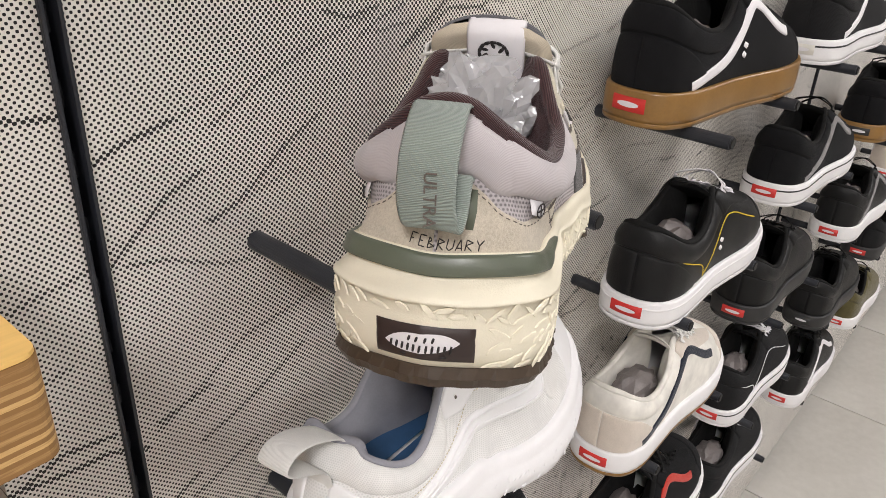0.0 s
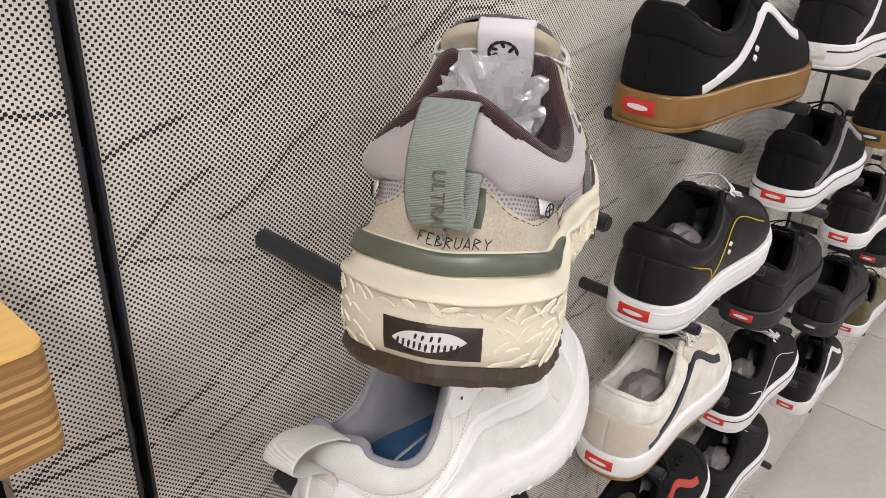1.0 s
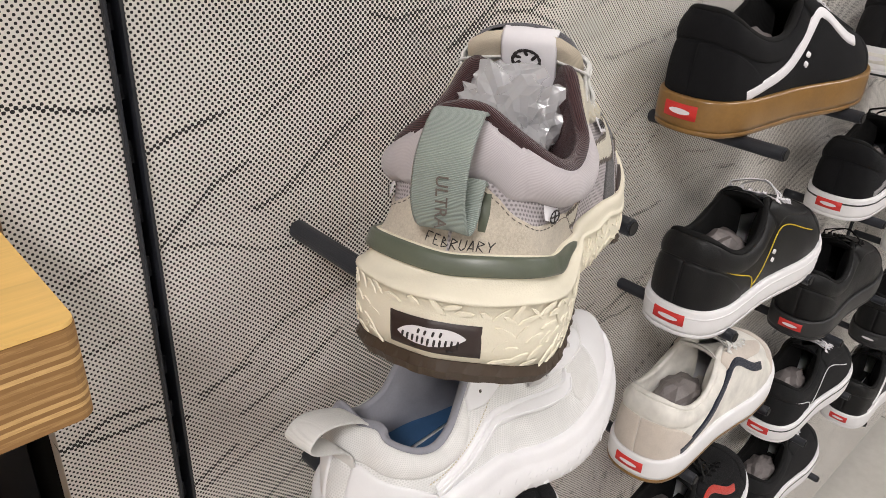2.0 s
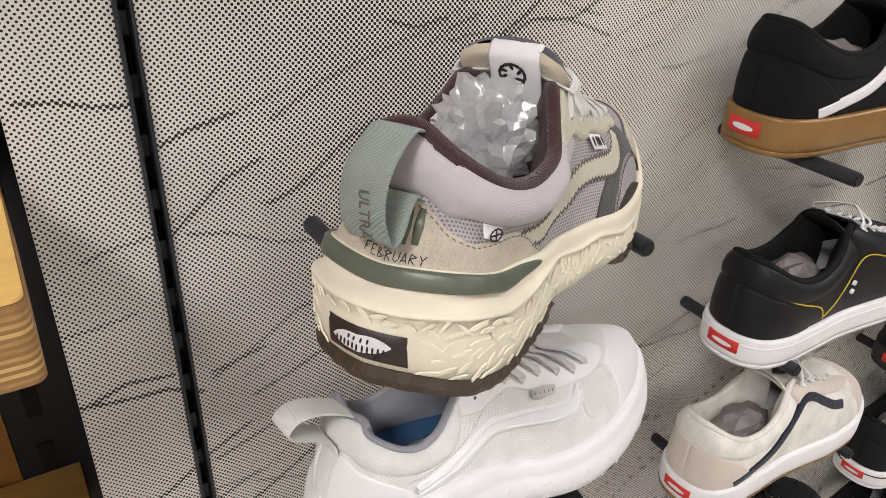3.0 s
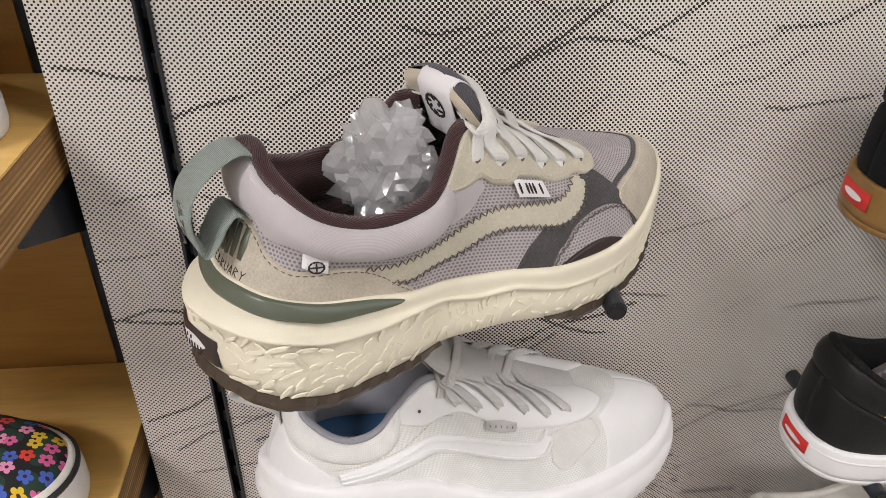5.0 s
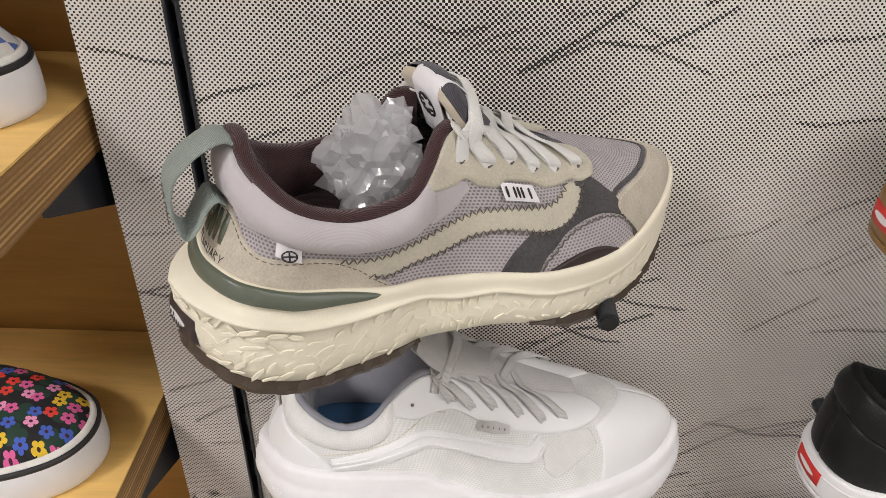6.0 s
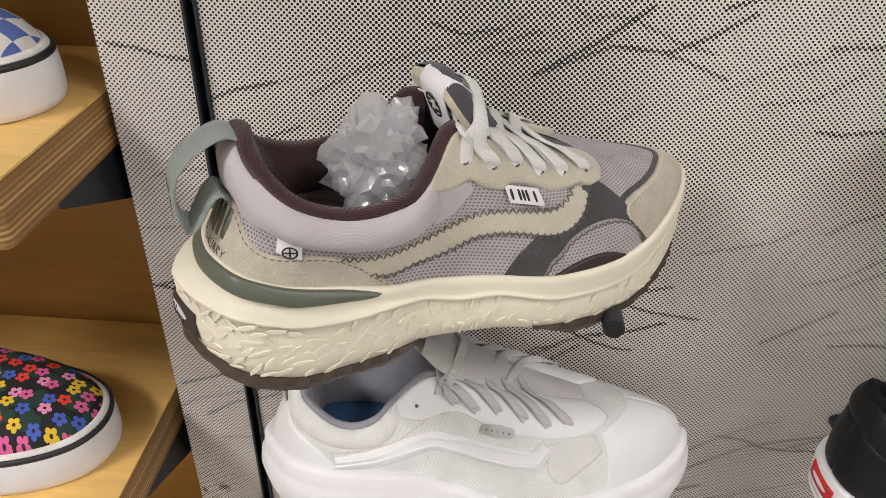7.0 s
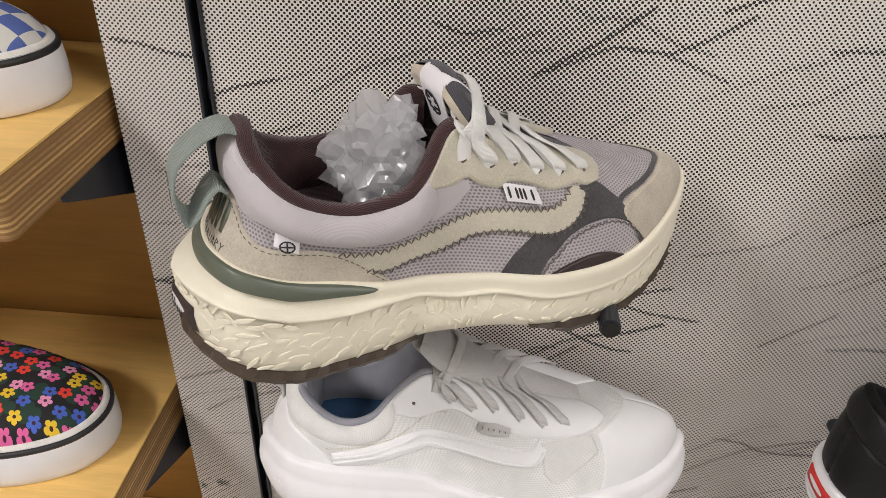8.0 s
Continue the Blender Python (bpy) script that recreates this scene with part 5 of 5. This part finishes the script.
skate_shoe("skate_shoe", spot(3, 1, 5), "black skate shoe with brown sole and yellow heel mark", dict(upper="black_suede", sole="gum", heel_patch="yellow", mark="black_rubber", seed=12))
skate_shoe("skate_shoe", spot(3, 2, 2), "black skate shoe with white sole and red heel tab", dict(upper="black_leather", sole="white_rubber", stripe="grey_suede", seed=13))
skate_shoe("skate_shoe", spot(3, 3, 3), "all black skate shoe with black rubber sole", dict(upper="black_leather", sole="black_rubber", stuffing=False, mark="black_rubber", seed=14))
skate_shoe("skate_shoe", spot(3, 4, 3), "black skate shoe with white seams and white sole", dict(upper="black_leather", stripe="tag", sole="white_rubber", stuffing=False, seed=15))
skate_shoe("skate_shoe", spot(4, 2, 3), "pale beige skate shoe with white sole and red heel tab", dict(upper="beige_suede", sole="white_rubber", seed=16))
skate_shoe("skate_shoe", spot(4, 3, 3), "black skate shoe with black sole", dict(upper="black_canvas", sole="black_rubber", stuffing=False, seed=17))
skate_shoe("skate_shoe", spot(4, 4, 3), "olive suede skate shoe with white sole and red heel tab", dict(upper="olive", sole="white_rubber", seed=18))

slip_on("slip_on_shoe", pose(-0.376, -0.014, 1.4237, 0, 0, 0), "blue and white chequered slip-on shoe on a plywood shelf", M["blue_checks"])
slip_on("slip_on_shoe", pose(-0.3804, -0.054, 1.1582, 0, 0, 0), "black flowered slip-on shoe on a plywood shelf", M["flowers"])


# ---------------------------------------------------------------- the running shoe's panels and trim
for sg in (-1, 1):
    m = lambda k: [(abs(q) * sg, v) for q, v in k]
    patch("lilac_quarter", up, m([(0.496, 0.50), (0.542, 0.485), (0.586, 0.52)]), m([(0.50, 0.96), (0.53, 0.80), (0.585, 0.57)]), 0.0003, M["lilac"], sh, "lilac cloth", 16, 10)
    c_hi = m([(0, 0.52), (0.043, 0.518), (0.074, 0.45), (0.096, 0.36), (0.118, 0.325), (0.165, 0.326), (0.196, 0.364), (0.251, 0.45), (0.294, 0.44), (0.332, 0.335), (0.365, 0.18), (0.405, 0.02)])
    c_lo = m([(q, -0.04) for q, _ in c_hi])
    patch("heel_counter", up, c_lo, c_hi, 0.0011, M["sand"], sh, "sand suede heel panel", 70, 14)
    stitches("heel_seam", up, [(q, max(0.0, v - 0.045)) for q, v in c_hi], M["thread"], sh, 0.0031, 0.0019, 0, 0.0011, 0.0003)
    s_lo = m([(0.35, 0.20), (0.387, 0.165), (0.432, 0.21), (0.463, 0.22), (0.511, 0.23), (0.558, 0.255), (0.597, 0.24), (0.652, 0.238), (0.697, 0.24), (0.723, 0.278), (0.745, 0.364), (0.771, 0.53)])
    s_hi = m([(0.294, 0.43), (0.345, 0.43), (0.40, 0.45), (0.434, 0.455), (0.48, 0.44), (0.53, 0.425), (0.57, 0.39), (0.615, 0.357), (0.67, 0.37), (0.709, 0.393), (0.733, 0.461), (0.747, 0.54)])
    patch("side_wave", up, s_lo, s_hi, 0.0012, M["bone"], sh, "bone suede side wave", 80, 10)
    stitches("wave_seam", up, s_lo, M["thread"], sh, 0.0019, 0.002, 0.0030, 0.0010, 0.00045)
    stitches("wave_seam", up, s_hi, M["thread"], sh, 0.0019, 0.002, 0.0030, 0.0010, 0.00045)
    k_lo = m([(0.668, -0.03), (0.683, 0.085), (0.697, 0.133), (0.721, 0.22), (0.754, 0.278), (0.785, 0.278), (0.809, 0.19), (0.821, -0.03)])
    k_hi = m([(0.606, -0.03), (0.632, 0.104), (0.661, 0.21), (0.714, 0.383), (0.785, 0.58), (0.806, 0.44), (0.815, 0.22), (0.831, -0.03)])
    patch("charcoal_panel", up, k_lo, k_hi, 0.0009, M["char"], sh, "charcoal suede panel", 60, 14)
    stitches("charcoal_seam", up, [(q, v - 0.02) for q, v in k_lo], M["thread"], sh, 0.0022, 0.0018, 0.0012, 0.0009, 0.0005)
    patch("toe_patch", up, m([(0.685, -0.06), (0.716, -0.06), (0.745, -0.06), (0.768, -0.06), (0.79, -0.06)]), m([(0.686, 0.015), (0.716, 0.066), (0.745, 0.094), (0.768, 0.078), (0.79, 0.02)]), 0.0016, M["plum_plate"], sh, "smooth plum patch", 30, 6)
    e_lo = m([(0.503, 0.93), (0.518, 0.80), (0.554, 0.653), (0.582, 0.595), (0.601, 0.50), (0.628, 0.47), (0.647, 0.509), (0.687, 0.518), (0.709, 0.489), (0.735, 0.509), (0.757, 0.547), (0.771, 0.528), (0.805, 0.58)])
    e_hi = m([(0.51, 0.975), (0.545, 0.985), (0.583, 0.985), (0.62, 0.985), (0.66, 0.985), (0.70, 0.985), (0.74, 0.985), (0.78, 0.985), (0.82, 0.985), (0.85, 0.985), (0.868, 0.95), (0.845, 0.80), (0.812, 0.61)])
    patch("eyestay", up, e_lo, e_hi, 0.0020, M["bone"], sh, "bone suede lace panel", 80, 16)
    stitches("eyestay_seam", up, [(q, v + 0.045) for q, v in e_lo], M["thread_pale"], sh, 0.0026, 0.0018, 0, 0.0019, 0.00045)
    # sewn tags
    for name, q0, q1, v0, v1, reach in (("side_flag", 0.183, 0.229, 0.405, 0.56, 0.0016), ("lace_flag", 0.634, 0.688, 0.405, 0.505, 0.0022)):
        a, b = np.linspace(0, 1, 10), np.linspace(0, 1, 6)
        p, n, _, _ = frame_of(up, sg * (q0 + (q1 - q0) * a)[:, None] + 0 * b, (v0 + (v1 - v0) * b)[None] + 0 * a[:, None])
        lift = reach + 0.0012 * (1 - b[None]) + 0 * a[:, None]
        rim = np.minimum(a, 1 - a)[:, None] * np.minimum(b, 1 - b)[None] == 0
        flag = sheet(name, p + n * (lift - 0.0006 * rim)[..., None], M["tag"], sh, "small white sewn flag")
        if name == "side_flag":
            ring, c, cn = [], p[5, 2] + n[5, 2] * (reach + 0.0012), n[5, 2]
            t1 = np.cross(cn, UP)
            t1 /= np.linalg.norm(t1)
            t2 = np.cross(t1, cn)
            pts = [c + (t1 * math.cos(x) * 1.2 + t2 * math.sin(x)) * 0.0027 for x in np.linspace(0, 2 * math.pi, 13)]
            ring = [(x, y, cn) for x, y in zip(pts, pts[1:])] + [(c - t1 * 0.003, c + t1 * 0.003, cn), (c - t2 * 0.0025, c + t2 * 0.0025, cn)]
            vv, ff = bars(ring, 0.0009, 0.0003)
        else:
            rows = []
            for i in (1.6, 3.0, 4.4, 5.8, 7.0):
                i0 = int(i)
                rows.append((p[i0, 1] + n[i0, 1] * (reach + 0.0011), p[i0, 4] + n[i0, 4] * (reach + 0.0006), n[i0, 2]))
            vv, ff = bars(rows, 0.0014, 0.0003)
        link_mesh("flag_mark", vv, ff, M["ink"], flag)

# the padded collar and the toe guard run right round
p_lo = [(0.523, 0.66), (0.50, 0.54), (0.434, 0.547), (0.363, 0.567), (0.305, 0.567), (0.243, 0.557), (0.20, 0.557), (0.16, 0.545), (0.12, 0.47), (0.09, 0.46), (0.055, 0.54)]
p_lo = [(-q, v) for q, v in p_lo] + [(0, 0.53)] + p_lo[::-1]
patch("collar_pad", up, p_lo, [(q, 0.985) for q, _ in p_lo], 0.0010, M["lilac"], sh, "padded lilac collar", 120, 22, puff=0.0052)
g_hi = [(0.826, 0.02), (0.803, 0.26), (0.809, 0.35), (0.83, 0.388), (0.867, 0.403), (0.91, 0.425), (0.945, 0.435)]
g_lo = [(0.829, -0.05), (0.833, -0.05), (0.84, -0.05), (0.855, -0.05), (0.88, -0.05), (0.915, -0.05), (0.955, -0.05)]
g_hi = [(-q, v) for q, v in g_hi] + [(-1, 0.42)] + [(-2 + q, v) for q, v in g_hi[::-1]]
g_lo = [(-q, v) for q, v in g_lo] + [(-1, -0.05)] + [(-2 + q, v) for q, v in g_lo[::-1]]
strip("toe_binding", up, [(q, v + 0.03) for q, v in g_hi[1:-1]], 0.0030, 0.0006, M["char"], sh, "charcoal binding", 90)
patch("toe_guard", up, g_lo, g_hi, 0.0012, M["sand"], sh, "sand suede toe guard", 110, 14)
stitches("toe_seam", up, [(q, v - 0.03) for q, v in g_hi[1:-1]], M["thread_pale"], sh, 0.0026, 0.0018, 0, 0.0011, 0.0004)

lining("lining", top, M["plum"], sh, 0.635, 0.058, 0.0036, 0.007, "ribbed plum lining")
insole(top, 0.060, M["plum"], sh)
tongue(sh, np.array([(0.206, 0.073), (0.178, 0.085), (0.155, 0.098), (0.143, 0.108), (0.135, 0.117), (0.130, 0.1235), (0.1265, 0.1276)]), (0.014, 0.018, 0.023, 0.0285, 0.0290, 0.0265, 0.018), M["slate"], M["buff"], 0.0115)
EYES = ((0.587, 0.721), (0.628, 0.61), (0.671, 0.644), (0.709, 0.615), (0.745, 0.624), (0.788, 0.653))
lacing(sh, up, 6, EYES, 0.8, M["lace"], 0.0072, 0.0060)
for sg in (-1, 1):
    for q, v in EYES:
        p, n, dq, dv = frame_of(up, np.array(sg * q), np.array(v))
        vv, ff = bars([(p + n * 0.0016 - dv / np.linalg.norm(dv) * 0.0010, p + n * 0.0016 + dv / np.linalg.norm(dv) * 0.0010, n)], 0.005, 0.0006)
        link_mesh("eyelet", vv, ff, M["thread"], sh)
# tongue label folded over the top edge
label_path = [(0.1310, -0.0030, 0.098), (0.1280, -0.0030, 0.107), (0.1245, -0.0030, 0.116), (0.1232, -0.0030, 0.1225), (0.1275, -0.0030, 0.1275), (0.1350, -0.0030, 0.1235), (0.1455, -0.0030, 0.1115)]
tl = band("tongue_label", label_path, 0.0275, 0.0012, M["tag"], sh, "white satin label folded over the tongue", across=(0, 1, 0), n=40)
c, marks = np.array([0.1250, -0.002, 0.1125]), []
for x in np.linspace(0, 2 * math.pi, 15)[:-1]:
    y = x + 2 * math.pi / 14
    marks.append((c + np.array([-0.0024 * math.sin(x), 0.0068 * math.cos(x), 0.0055 * math.sin(x)]), c + np.array([-0.0024 * math.sin(y), 0.0068 * math.cos(y), 0.0055 * math.sin(y)]), np.array([-0.9, 0, -0.42])))
for a in (0.4, 1.45, 2.5, 3.6, 4.7, 5.8):
    marks.append((c + np.array([-0.0024 * math.sin(a), 0.0062 * math.cos(a), 0.005 * math.sin(a)]) * 1.0, c + np.array([0, 0.0028 * math.cos(a + 0.4), 0.002 * math.sin(a + 0.4)]), np.array([-0.9, 0, -0.42])))
vv, ff = bars(marks, 0.0019, 0.0004)
link_mesh("label_emblem", vv, ff, M["ink"], tl)
vv, ff = bars([(np.array([0.1356, -0.0115 + 0.0050 * i, 0.1240]), np.array([0.1425, -0.0115 + 0.0050 * i, 0.1158]), np.array([0.7, 0, 0.7])) for i in range(4)], 0.0021, 0.0004)
link_mesh("label_bars", vv, ff, M["ink"], tl)

# heel pull tape
tape = [(0.037, 0.001, 0.103), (0.0340, 0.001, 0.1095), (0.027, 0.001, 0.1118), (0.0170, 0.001, 0.1072), (0.0085, 0.001, 0.0995), (0.0052, 0.001, 0.0915), (0.0048, 0.001, 0.083), (0.0068, 0.000, 0.0748), (0.0102, -0.001, 0.0722), (0.0140, -0.002, 0.0765), (0.0180, -0.002, 0.0832), (0.0225, -0.002, 0.0872), (0.0262, -0.002, 0.0850)]
tp = band("pull_tape", tape, 0.0212, 0.0017, M["web"], sh, "sage green webbing pull tape", across=(0, 1, 0), n=90)
text_mesh("tape_letters", "ULTRA", 0.0068, Matrix(((0, 0, -1, 0.0035), (0, -1, 0, -0.0005), (-1, 0, 0, 0.0845), (0, 0, 0, 1))), M["thread"], tp)

# heel marks: a grey-green block mark and a line of pen strokes
for q in (0.024, 0.006, -0.012, -0.030, -0.052):
    a, n, _, _ = frame_of(up, np.array(q), np.array(0.19))
    b, _, _, _ = frame_of(up, np.array(q - 0.004), np.array(0.46))
    vv, ff = bars([(a + n * 0.0011, b + n * 0.0011, n)], 0.0042, 0.0003)
    link_mesh("heel_mark", vv, ff, M["green_rubber"], sh)
# a word written by pen: each letter as strokes on a grid of three by five
GLYPHS = {"F": "04-00 04-24 02-12", "E": "04-00 04-24 02-12 00-20", "B": "00-04 04-13 13-02 02-21 21-00", "R": "00-04 04-23 23-02 02-20",
          "U": "04-01 01-10 10-21 21-24", "A": "00-14 14-20 01-21", "Y": "04-12 24-12 12-10"}
q0 = 0.040
for letter in "FEBRUARY":
    segs = []
    for stroke in GLYPHS[letter].split():
        ends = []
        for c in stroke.split("-"):
            qq = q0 - 0.0050 * int(c[0]) - 0.0008 * int(c[1])
            p, n, _, _ = frame_of(up, np.array(qq), np.array(0.055 + 0.25 * qq + 0.020 * int(c[1])))
            ends.append(p + n * 0.0012)
        segs.append((ends[0], ends[1], n))
    q0 -= 0.0145
    vv, ff = bars(segs, 0.0005, 0.0002)
    link_mesh("pen_letter", vv, ff, M["ink"], sh)

bag = thing("plastic_bag", HERO, "crumpled clear plastic bag stuffed into the running shoe", "plastic bag")
crumple("film", (0.099, -0.001, 0.088), (0.0245, 0.0245, 0.0245), M["film"], bag, 3, 1.4, 1.8, sub=4)
crumple("inner_film", (0.098, 0.0, 0.086), (0.019, 0.019, 0.020), M["film"], bag, 9, 1.5, 2.0, sub=3)
crumple("loose_end", (0.108, 0.003, 0.102), (0.0115, 0.017, 0.0115), M["film"], bag, 5, 1.8, 1.7, sub=3)
for a in ([(0.106, 0.019, 0.0985), (0.097, 0.020, 0.0965), (0.0890, 0.0203, 0.0943)], [(0.099, 0.020, 0.0960), (0.0965, 0.010, 0.0975), (0.0950, -0.0045, 0.0930)]):
    band("lace_end", a, 0.0040, 0.003, M["lace"], sh, "white lace end")
